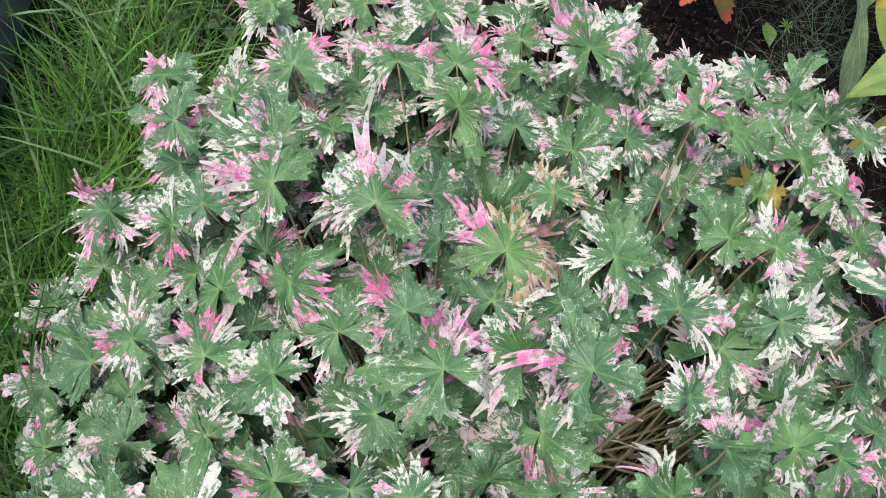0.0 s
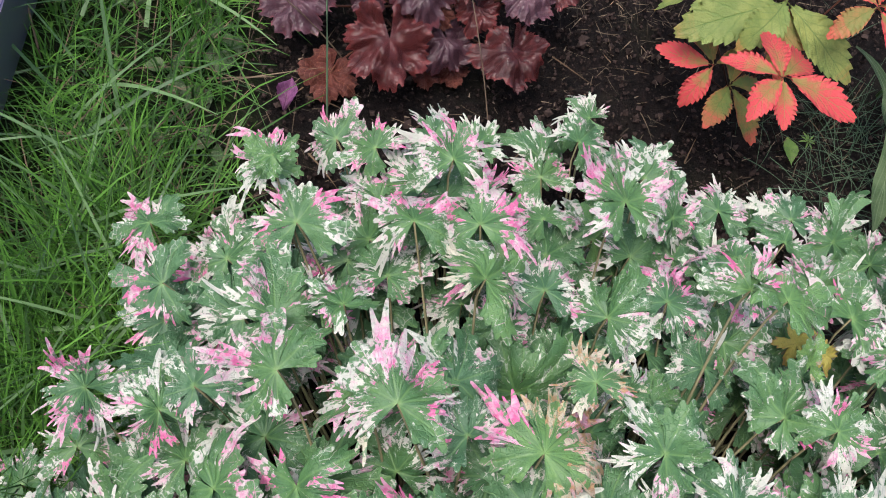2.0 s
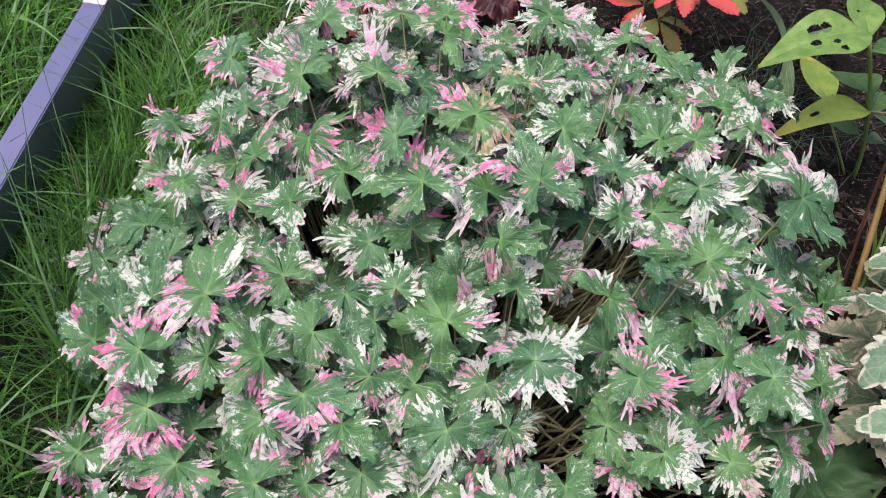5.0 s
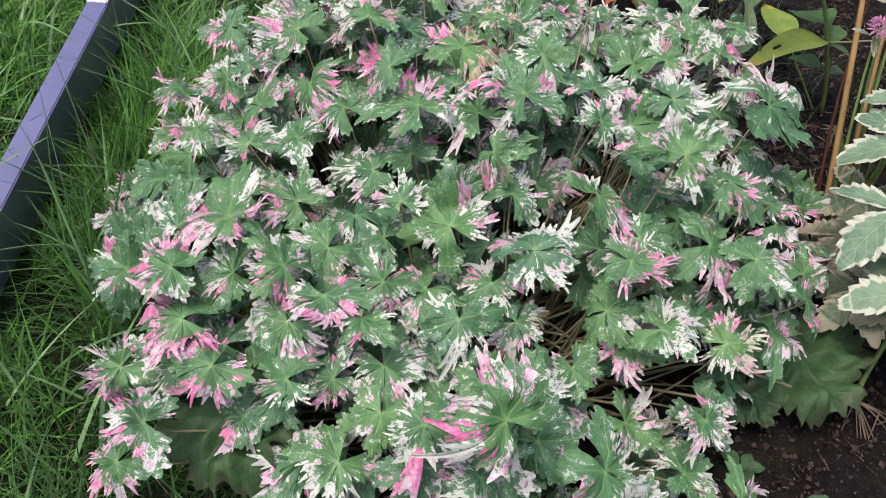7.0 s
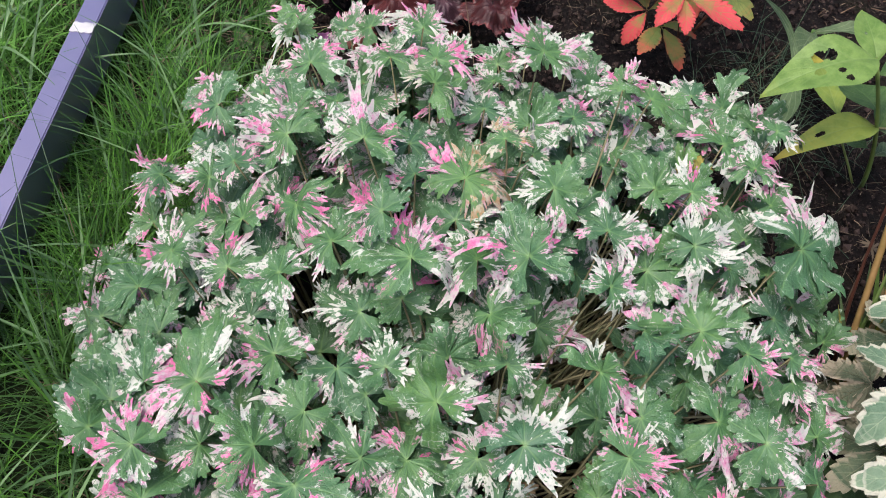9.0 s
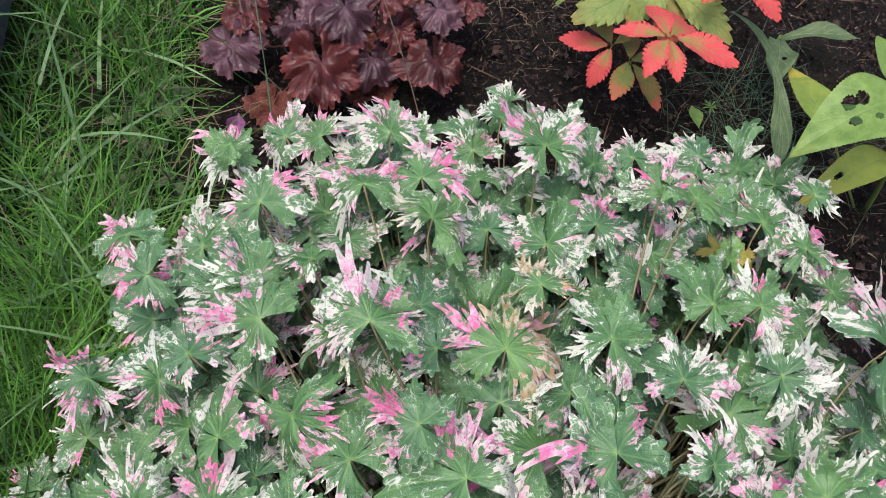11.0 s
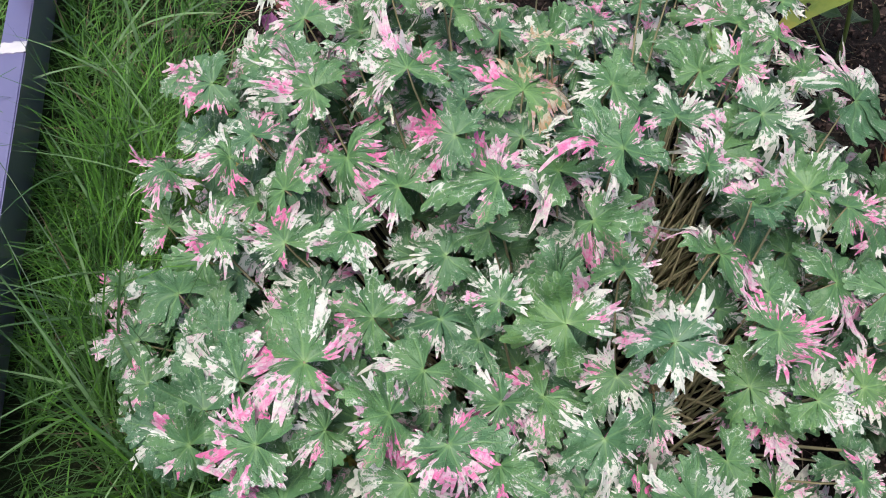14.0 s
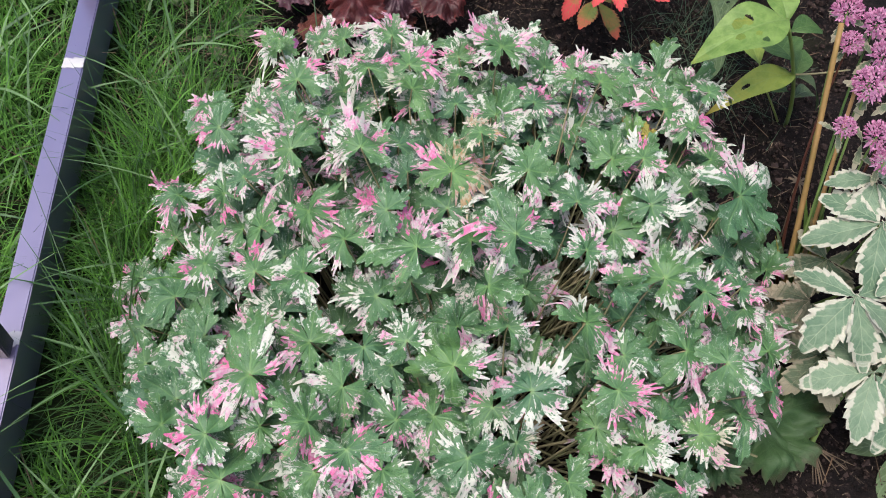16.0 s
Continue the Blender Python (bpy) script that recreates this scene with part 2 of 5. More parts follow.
M_VAR = variegated_material()
M_BIG = plain_leaf_material("plain_green_leaf", (0.028, 0.066, 0.023), (0.050, 0.102, 0.036), rib_col=(0.060, 0.105, 0.042), edge=(0.055, 0.06, 0.03), edge_from=0.8, blend=0.3, sides=False, rough=0.55, spec=0.35, relief=0.35, grain=55.0)
M_HEU = plain_leaf_material("dark_red_leaf", (0.046, 0.011, 0.012), (0.115, 0.024, 0.024), edge=(0.15, 0.026, 0.026), rough=0.31, edge_from=0.86, blend=0.2, spec=0.5, rib_col=(0.09, 0.022, 0.024), thin=0.03, relief=0.42, sides=False, grain=45.0)
M_HEUG = plain_leaf_material("grey_purple_leaf", (0.058, 0.024, 0.034), (0.13, 0.060, 0.080), edge=(0.15, 0.04, 0.05), rough=0.33, edge_from=0.9, blend=0.2, spec=0.5, rib_col=(0.08, 0.032, 0.042), thin=0.03, relief=0.42, sides=False, grain=45.0)
M_RUST = plain_leaf_material("rusty_leaf", (0.095, 0.022, 0.016), (0.18, 0.046, 0.032), edge=(0.10, 0.03, 0.02), rough=0.6, edge_from=0.8, blend=0.3, rib_col=(0.26, 0.10, 0.06), thin=0.05, relief=0.6, sides=False, grain=45.0)
M_VIR = plain_leaf_material("autumn_leaf", (0.30, 0.26, 0.075), (0.50, 0.15, 0.08), edge=(0.66, 0.075, 0.085), rough=0.55, edge_from=0.26, blend=0.40, rib_col=(0.20, 0.25, 0.06), thin=0.2, relief=0.5)
M_VIRM = plain_leaf_material("half_turned_leaf", (0.18, 0.24, 0.06), (0.40, 0.22, 0.075), edge=(0.60, 0.105, 0.075), rough=0.55, edge_from=0.56, blend=0.42, rib_col=(0.13, 0.21, 0.05), thin=0.2, relief=0.5)
M_VIRG = plain_leaf_material("turning_leaf", (0.20, 0.27, 0.07), (0.34, 0.38, 0.11), edge=(0.58, 0.24, 0.09), edge_from=0.84, blend=0.32, rib_col=(0.10, 0.19, 0.05), thin=0.2, relief=0.5)
M_PHL = plain_leaf_material("yellow_green_leaf", (0.115, 0.215, 0.042), (0.225, 0.345, 0.085), edge=(0.32, 0.33, 0.06), edge_from=0.85, blend=0.4, rib_col=(0.18, 0.28, 0.08), thin=0.2, relief=0.22, sides=False, grain=45.0)
M_PHLY = plain_leaf_material("lemon_leaf", (0.16, 0.25, 0.04), (0.28, 0.34, 0.06), edge=(0.42, 0.35, 0.055), edge_from=0.7, blend=0.3, rib_col=(0.24, 0.32, 0.08), thin=0.2, relief=0.22, sides=False)
# darker copy of the yellow-green leaf, with shade put into its green
M_PHLD = plain_leaf_material("shade_tinted_green_leaf", (0.060, 0.135, 0.034), (0.125, 0.215, 0.062), rib_col=(0.14, 0.23, 0.07), thin=0.2, relief=0.5, sides=False, grain=45.0)
M_YEL = plain_leaf_material("yellowed_leaf", (0.30, 0.27, 0.05), (0.50, 0.42, 0.10), edge=(0.34, 0.18, 0.08), edge_from=0.8, blend=0.3, rib_col=(0.30, 0.33, 0.08), thin=0.2, sides=False)
M_TAN = plain_leaf_material("withered_leaf", (0.30, 0.20, 0.09), (0.48, 0.34, 0.18), edge=(0.22, 0.12, 0.06), edge_from=0.8, blend=0.3, rib_col=(0.36, 0.30, 0.12), thin=0.15, sides=False)
M_GREY = plain_leaf_material("grey_green_leaf", (0.060, 0.105, 0.040), (0.13, 0.185, 0.080), rib_col=(0.24, 0.30, 0.17))
M_AST = plain_leaf_material("cream_edged_leaf", (0.11, 0.195, 0.115), (0.22, 0.31, 0.195), edge=(0.52, 0.50, 0.40), edge_from=0.50, blend=0.10, relief=0.5, rib_col=(0.34, 0.42, 0.27), tip=0.55)
M_ASTC = plain_leaf_material("cream_leaf", (0.10, 0.16, 0.09), (0.21, 0.24, 0.14), edge=(0.38, 0.34, 0.24), edge_from=0.50, blend=0.2, relief=0.7, rib_col=(0.36, 0.38, 0.24), tip=0.85)
M_ASTD = plain_leaf_material("fading_cream_leaf", (0.10, 0.135, 0.08), (0.22, 0.22, 0.145), edge=(0.42, 0.35, 0.26), edge_from=0.44, blend=0.25, relief=0.9, rib_col=(0.24, 0.23, 0.14), tip=0.85)
M_STALK = tint_material("leaf_stalk", (0.115, 0.120, 0.055), (0.29, 0.25, 0.145), 40.0, per="island")
# a bluer green than the lawn's, with shade put into the colour too
M_GRASS = tint_material("grass_blade", (0.010, 0.040, 0.008), (0.100, 0.214, 0.058), 25.0, 0.5, 0.4, "patch", 0.2)
M_LAWN = tint_material("lawn_blade", (0.016, 0.076, 0.008), (0.158, 0.368, 0.058), 25.0, 0.5, 0.4, "patch", 0.25)
M_BLADE = tint_material("wide_grass_blade", (0.04, 0.10, 0.035), (0.20, 0.33, 0.14), 25.0, 0.5, 0.4, "island", 0.2)
M_STRAW = tint_material("dry_straw", (0.02, 0.015, 0.011), (0.21, 0.155, 0.105), 50.0, 0.8, 0.2, "island")
M_TWIG = tint_material("brown_twig", (0.035, 0.022, 0.014), (0.16, 0.105, 0.065), 60.0, 0.85, 0.2, "island")
M_FLECK = tint_material("bark_fleck", (0.03, 0.021, 0.016), (0.20, 0.15, 0.11), 200.0, 0.85, 0.2, "island")
M_CLOD = tint_material("soil_crumb", (0.006, 0.004, 0.0036), (0.066, 0.045, 0.040), 300.0, 0.95, 0.1, "island")
M_STEM = tint_material("yellow_stem", (0.17, 0.13, 0.03), (0.46, 0.25, 0.115), 34.0, 0.6)
M_GSTEM = tint_material("green_stem", (0.08, 0.15, 0.04), (0.17, 0.25, 0.07), 22.0, 0.6)
M_LSTEM = tint_material("light_green_stem", (0.13, 0.19, 0.05), (0.24, 0.28, 0.08), 22.0, 0.6)
M_RSTEM = tint_material("dark_stem", (0.06, 0.02, 0.012), (0.14, 0.05, 0.03), 22.0, 0.6)
M_PURPLE = plain_leaf_material("purple_leaf", (0.14, 0.04, 0.11), (0.30, 0.10, 0.25), rib_col=(0.38, 0.18, 0.32), relief=0.9)
M_FLOR = tint_material("pink_floret", (0.29, 0.05, 0.16), (0.66, 0.33, 0.49), 300.0, 0.6, 0.3, "island")
M_BRACT = tint_material("pink_bract", (0.42, 0.14, 0.30), (0.64, 0.36, 0.50), 80.0, 0.6)
M_RAIL = rail_material()
# the rail's paint again, darkened for the dim grass that upright faces mirror
M_POST = tint_material("rail_paint_shade_dark", (0.020, 0.019, 0.028), (0.030, 0.028, 0.040), 80.0, 0.42, 0.35)
M_BARE = tint_material("bare_white_patch", (0.34, 0.32, 0.34), (0.54, 0.52, 0.54), 60.0, 0.7)
M_GROUND = ground_material()

# ---- helpers for parts ----


def mesh_of(name, verts, faces, mat, smooth=True, tone=None, polar=None, light=None, seed=None):
    me = bpy.data.meshes.new(name)
    me.from_pydata([tuple(v) for v in verts], [], [tuple(int(i) for i in f) for f in faces])
    me.materials.append(mat)
    if smooth:
        me.polygons.foreach_set("use_smooth", np.ones(len(me.polygons), bool))
    for key, arr in (("tone", tone), ("polar", polar)):
        if arr is not None:
            me.attributes.new(key, "FLOAT_VECTOR", "POINT").data.foreach_set("vector", np.asarray(arr, np.float32).ravel())
    for key, arr in (("light", light), ("seed", seed)):
        if arr is not None:
            me.attributes.new(key, "FLOAT", "POINT").data.foreach_set("value", np.asarray(arr, np.float32))
    me.update()
    return me


def part(name, me, parent, label="", m=None):
    ob = new(name, me)
    ob.parent = parent
    if m is not None:
        ob.matrix_basis = m
    if label:
        tagged(ob, label)
    return ob


def thing(name, label, category, at=(0, 0, 0), group="", kind=""):
    ob = new(name)
    ob.location = at
    return tagged(ob, label, category, group, kind)


def tube_data(points, r0, r1, sides):
    """Places and faces of a tapered tube along points."""
    pts = [Vector(p) for p in points]
    verts, faces = [], []
    for i, p in enumerate(pts):
        d = (pts[min(i + 1, len(pts) - 1)] - pts[max(i - 1, 0)]).normalized()
        a = d.orthogonal().normalized()
        b = d.cross(a)
        r = r0 + (r1 - r0) * i / (len(pts) - 1)
        for k in range(sides):
            w = 2 * math.pi * k / sides
            verts.append(p + (a * math.cos(w) + b * math.sin(w)) * r)
    for i in range(len(pts) - 1):
        for k in range(sides):
            l = (k + 1) % sides
            faces.append((i * sides + k, i * sides + l, (i + 1) * sides + l, (i + 1) * sides + k))
    faces.append(tuple(range(sides))[::-1])
    faces.append(tuple(range((len(pts) - 1) * sides, len(pts) * sides)))
    return verts, faces


def tube(points, r0, r1, mat, sides=6, name="stem"):
    """A tapered tube along points."""
    return mesh_of(name, *tube_data(points, r0, r1, sides), mat)


def tubes(rows, mat, name):
    """Many tapered tubes in one mesh, each given by its points and its radius at either end."""
    verts, faces = [], []
    for points, r0, r1 in rows:
        v, f = tube_data(points, r0, r1, 5)
        faces += [tuple(i + len(verts) for i in face) for face in f]
        verts += v
    return mesh_of(name, verts, faces, mat)


def bezier(a, b, c, d, n=9):
    a, b, c, d = (Vector(p) for p in (a, b, c, d))
    return [a * (1 - t) ** 3 + b * 3 * t * (1 - t) ** 2 + c * 3 * t * t * (1 - t) + d * t ** 3 for t in (i / (n - 1) for i in range(n))]


CODE = {"g": (0.15, 0.1, 0.0), "s": (0.46, 0.3, 0.0), "w": (0.80, 0.08, 0.05), "q": (0.78, 0.48, 0.1), "p": (0.78, 0.67, 0.0), "c": (0.70, 0.2, 0.7), "b": (0.75, 0.4, 1.0)}


def tongue_mark(rng, code):
    """Growth of one tongue of a lobe: how pale, how pink, how yellowed."""
    v, blush, tan = CODE[code]
    pick = rng.uniform(0, 1)
    if v > 0.5:
        v = 0.24 if pick < 0.10 else float(np.clip(v + rng.normal(0, 0.1), 0.66, 0.98))
    elif pick < (0.36 if v > 0.3 else 0.06):
        v = 0.80
    return v, float(np.clip(blush + rng.normal(0, 0.18), 0, 1.2)), tan


def lobe_edge(rng, marks, half, left, right):
    """The edge of one lobe of length 1 along +x, as rows of x, y and tongue. Its three tongues spread from a point on its rib:
    green ones broad with blunt teeth, pale ones stunted, narrow and torn. left, right: depth of the cuts beside it."""
    root = 0.30
    cut = []
    for k, (pale, _, _) in enumerate(marks):
        at = (k - 1) * rng.uniform(36, 46) + rng.normal(0, 4)
        reach = (0.70 if k == 1 else 0.51) * rng.uniform(0.88, 1.08)
        if pale > 0.5:
            reach *= rng.uniform(0.88, 1.18)
            wide = rng.uniform(11, 17) * (1.0 if k == 1 else 1.15)
            skew = rng.uniform(-0.6, 0.6)
            tips = [(at + wide * c, reach * (1 - 0.24 * abs(c - skew) ** 1.4) * rng.uniform(0.90, 1.06)) for c in (-1.0, rng.uniform(-0.3, 0.3), 1.0)]
            if rng.uniform() < 0.3:
                tips.pop(int(rng.integers(0, 3)))
            cut.append((rng.uniform(0.20, 0.42) * reach, tips, rng.uniform(0.62, 0.82), 2.0))
        else:
            wide = 17.5 if k == 1 else 19.0
            tips = [(at + wide * c, reach * (1 - 0.15 * abs(c) ** 1.6) * rng.uniform(0.96, 1.04)) for c in (-1.0, 0.0, 1.0)]
            cut.append((rng.uniform(0.70, 0.84) * reach, tips, rng.uniform(0.88, 0.93), 4.8))
    flat = []
    for k, (low, tips, teeth, blunt) in enumerate(cut):
        if k:
            before = cut[k - 1]
            mid, deep = (tips[0][0] + before[1][-1][0]) / 2, min(low, before[0])
            flat += [(mid - 2, deep * 1.04, k - 1), (mid + 2, deep, k)]
        for j, (x, r) in enumerate(tips):
            if j:
                flat.append(((x + tips[j - 1][0]) / 2, min(r, tips[j - 1][1]) * teeth, k))
            flat += [(x - blunt, r * 0.955, k), (x, r, k), (x + blunt, r * 0.955, k)]
    # the flanks run in to the cuts on either side
    first, last = flat[0], flat[-1]
    flat = [(first[0] - 7, first[1] * 0.72, 0), (first[0] - 4, first[1] * 0.80, 0)] + flat + [(last[0] + 4, last[1] * 0.80, 2), (last[0] + 7, last[1] * 0.72, 2)]
    rows = [(left * math.cos(half), -left * math.sin(half), 0)]
    rows += [(root + r * math.cos(radians(x)), r * math.sin(radians(x)), k) for x, r, k in flat]
    return np.array(rows + [(right * math.cos(half), right * math.sin(half), 2)])


def cut_leaf(rng, radius, face, codes, light=0.2, droop=0.2, fine=True):
    """A leaf cut half way into broad lobes, each of them into three toothed tongues. Its pale tongues are stunted and curled.
    face: degrees of its middle lobe; codes: eight letters for the growth to the east, north-east and so on."""
    lobes = int(rng.choice([5, 5, 5, 5, 6]))
    step = rng.uniform(296, 326) / lobes
    half = radians(step / 2)
    ph = rng.uniform(0, 6.28, 4)
    gaps = rng.uniform(0.24, 0.36, lobes + 1)
    ends, knots, marks_at, bend_at, where = [], [], [], [], []
    for i in range(lobes):
        off = (i - (lobes - 1) / 2) * step
        mid = radians(off + face + rng.normal(0, 5))
        long_ = (1 - 0.22 * abs(off) / 150) * rng.uniform(0.76, 1.16)
        marks = [tongue_mark(rng, codes[int(round((off + face + (k - 1) * 22) / 45)) % 8]) for k in range(3)]
        edge = lobe_edge(rng, marks, half, gaps[i] / long_, gaps[i + 1] / long_)
        edge[1:-1, 1] *= rng.uniform(0.92, 1.08)
        bends = [(float(np.clip(rng.normal(0.20, 0.30), -0.3, 0.65)), rng.normal(0, 0.55), rng.normal(0, 0.20)) if m[0] > 0.5 else (rng.normal(0.14, 0.14), rng.normal(0, 0.2), rng.normal(0, 0.08)) for m in marks]
        n = 3 if fine else 2
        f = np.arange(n)[None, :, None] / n
        dense = (edge[:-1, None, :] * (1 - f) + edge[1:, None, :] * f).reshape(-1, 3)
        if i == lobes - 1:
            dense = np.concatenate([dense, edge[-1:]])
        soft = dense.copy()
        soft[1:-1, :2] = 0.25 * dense[:-2, :2] + 0.5 * dense[1:-1, :2] + 0.25 * dense[2:, :2]
        soft[:n + 1] = dense[:n + 1]
        soft[-n - 1:] = dense[-n - 1:]
        dense = soft
        away = np.arctan2(dense[:, 1], dense[:, 0] - 0.30)
        share = np.clip(away / 1.25, -1, 1)
        turn = np.array([[math.cos(mid), math.sin(mid)], [-math.sin(mid), math.cos(mid)]])
        tongue = np.round(dense[:, 2]).astype(int)
        ends.append(dense[:, :2] * long_ @ turn)
        inner = np.clip(np.arctan2(dense[:, 1], dense[:, 0]) / half, -1, 1) * half
        knots.append(np.stack([np.cos(inner), np.sin(inner)], 1) * 0.30 * long_ @ turn)
        marks_at += [marks[k] for k in tongue]
        bend_at += [(bends[k][0], bends[k][1] * (share[j] - (k - 1) * 0.62), bends[k][2]) for j, k in enumerate(tongue)]
        where += [(i + 0.5 * float(np.clip(inner[j] / half, -1, 1)), share[j]) for j in range(len(dense))]
    ends, knots, tone, bend, where = np.concatenate(ends), np.concatenate(knots), np.array(marks_at), np.array(bend_at), np.array(where)
    rings = np.array([0.0, 0.18, 0.34, 0.48, 0.61, 0.73, 0.84, 0.93, 1.0]) if fine else np.array([0.0, 0.28, 0.5, 0.68, 0.85, 1.0])
    s = rings[:, None, None]
    flat = 2 * s * (1 - s) * knots[None] + s * s * ends[None]
    q = np.hypot(flat[..., 0], flat[..., 1])
    way = np.arctan2(flat[..., 1], flat[..., 0])
    far = np.clip((q - 0.42) / 0.58, 0, 1.2)
    sway = bend[None, :, 2] * far ** 1.5
    flat = np.stack([flat[..., 0] * np.cos(sway) - flat[..., 1] * np.sin(sway), flat[..., 0] * np.sin(sway) + flat[..., 1] * np.cos(sway)], -1)
    lift = np.interp(where[:, 0], np.arange(lobes), np.clip(rng.normal(-0.04, 0.36, lobes), -0.65, 0.5))
    z = -droop * q ** 2 + lift[None] * np.clip(q - 0.2, 0, 1) ** 1.3 + 0.05 * q * np.sin(3 * way + ph[0])
    z += 0.10 * np.clip(q, 0, 0.6) * (np.abs(where[:, 1])[None] - 0.4) + bend[None, :, 1] * far * 0.40 - bend[None, :, 0] * far ** 2 * 0.75
    z = z.ravel() + [0.22 * min(1, 3 * math.hypot(u, v)) * noise.noise(Vector((u * 2.3, v * 2.3, ph[2] * 5))) + 0.04 * noise.noise(Vector((u * 7, v * 7, ph[3] * 5))) for u, v in flat.reshape(-1, 2)]
    n = len(ends)
    verts = radius * np.stack([flat[..., 0].ravel(), flat[..., 1].ravel(), z], 1)
    tones = np.repeat(tone[None], len(rings), 0).reshape(-1, 3)
    along = np.repeat((2.4 * np.round(where[:, 0]) + where[:, 1])[None], len(rings), 0)
    polar = np.stack([along, q, np.repeat(where[None, :, 1], len(rings), 0)], 2).reshape(-1, 3)
    faces = [(j * n + m, (j + 1) * n + m, (j + 1) * n + m + 1, j * n + m + 1) for j in range(len(rings) - 1) for m in range(n - 1)]
    return verts, np.array(faces), tones, polar, np.full(len(verts), light), np.full(len(verts), rng.uniform())


def leaf_mesh(name, leaves):
    """One mesh of one or many leaves, each given as cut_leaf returns it."""
    first = np.cumsum([0] + [len(l[0]) for l in leaves])
    verts, tones, polar, light, seed = (np.concatenate([l[k] for l in leaves]) for k in (0, 2, 3, 4, 5))
    faces = np.concatenate([l[1] + o for l, o in zip(leaves, first)])
    return mesh_of(name, verts, faces, M_VAR, True, tones, polar, light, seed)


def palmate(rng, radius, face, mat, kind="ruffled", rings=6, lobes=7, droop=0.3):
    """A palmate leaf in one plain material, ruffled or cut like a star. face: degrees of its middle lobe."""
    step = 290 / (lobes - 1)
    offs = np.array([(i - (lobes - 1) / 2) * step for i in range(lobes)]) + rng.normal(0, 4.0, lobes)
    mids = np.radians(offs + face)
    half = np.radians(step / 2)
    n = lobes * 20 + 1
    th = np.linspace(mids[0] - half * 0.97, mids[-1] + half * 0.97, n)
    li = np.argmin(np.abs(th[:, None] - mids[None, :]), axis=1)
    u = np.clip((th - mids[li]) / half, -1.1, 1.1)
    au = np.abs(u)
    length = radius * (1 - 0.18 * np.abs(offs) / 150) * rng.uniform(0.84, 1.12, lobes)
    jag = rng.uniform(0, 6.28, lobes)[li]
    rough = rng.normal(0, 1, n)
    if kind == "ruffled":
        r = length[li] * (0.79 + 0.21 * np.clip(1 - au ** 1.8, 0, 1) ** 0.8) * (1 + 0.035 * np.cos(u * 11 + jag) + 0.045 * (np.arange(n) % 4 - 1.5) / 1.5 + 0.015 * rough)
        fold, wave = 0.03, 0.05
    else:
        r = length[li] * (0.22 + 0.78 * np.clip(1 - au ** 1.7, 0, 1) ** 0.85) * (1 + 0.07 * np.cos(u * 20 + jag) + 0.045 * rough)
        fold, wave = 0.05, 0.08
    ph = rng.uniform(0, 6.28, 3)
    lift = np.interp(th, mids, rng.normal(0, 0.12, lobes))
    even = np.convolve(np.pad(r, 7, mode="edge"), np.ones(15) / 15, "valid")
    verts, polar = [(0, 0, 0)], [(th[0], 0, 0)]
    for j in range(1, rings + 1):
        s = j / rings
        rr = s * even + (r - even) * s ** 4
        q = s * even / radius
        z = radius * (-droop * q ** 2 - fold * s * (1 - au) + wave * s * s * np.sin(4 * th + ph[1]) + (0.02 if kind == "ruffled" else 0.06) * q * np.sin(7 * th + ph[0]) + lift * s * s)
        if kind == "ruffled":
            z = z + radius * 0.05 * s ** 3 * np.sin(u * 4 + jag)
        for i in range(n):
            cx, cy = rr[i] * math.cos(th[i]), rr[i] * math.sin(th[i])
            crease = (0.42 if kind == "ruffled" else 0.16) * noise.noise(Vector((cx / radius * 2.4, cy / radius * 2.4, ph[2] * 5))) + (0.15 if kind == "ruffled" else 0.05) * noise.noise(Vector((cx / radius * 7, cy / radius * 7, ph[2])))
            verts.append((cx, cy, z[i] + crease * radius * min(q[i] * 3, 1)))
            polar.append((th[i], s, u[i]))
    faces = [(0, 1 + i, 2 + i) for i in range(n - 1)]
    for j in range(rings - 1):
        a, c = 1 + j * n, 1 + (j + 1) * n
        faces += [(a + i, c + i, c + i + 1, a + i + 1) for i in range(n - 1)]
    return mesh_of("leaf", verts, faces, mat, True, None, polar)


def blade(rng, length, width, mat, droop=0.4, fold=0.25, teeth=0.0, belly=0.45, n=16, holes=(), wave=0.04, name="leaf", tip=1.0):
    """A single long leaf along +x from its stalk, folded along its rib. holes: (along, across, size) as shares of it."""
    across = 40 if holes else 8
    n = 3 * n if holes else n
    verts, polar = [], []
    for i in range(n + 1):
        t = i / n
        half = width / 2 * math.sin(math.pi * t ** (math.log(0.5) / math.log(belly))) ** tip if 0 < t < 1 else width * 0.02
        half *= 1 + teeth * (1 if i % 2 else -1)
        for k in range(across + 1):
            u = 2 * k / across - 1
            z = -droop * length * t * t + fold * half * abs(u) + wave * width * math.sin(9 * t + 2.2 * u) * abs(u)
            verts.append((length * (t - 0.25 * droop * t * t) - teeth * half * 0.5 * abs(u), u * half, z))
            polar.append((t * 2, t, u))
    faces = []
    for i in range(n):
        for k in range(across):
            t, u = (i + 0.5) / n, 2 * (k + 0.5) / across - 1
            if any((t - a) ** 2 * 4 + (u - b) ** 2 * 0.3 < s * s for a, b, s in holes):
                continue
            a = i * (across + 1) + k
            faces.append((a, a + across + 1, a + across + 2, a + 1))
    return mesh_of(name, verts, faces, mat, True, None, polar)


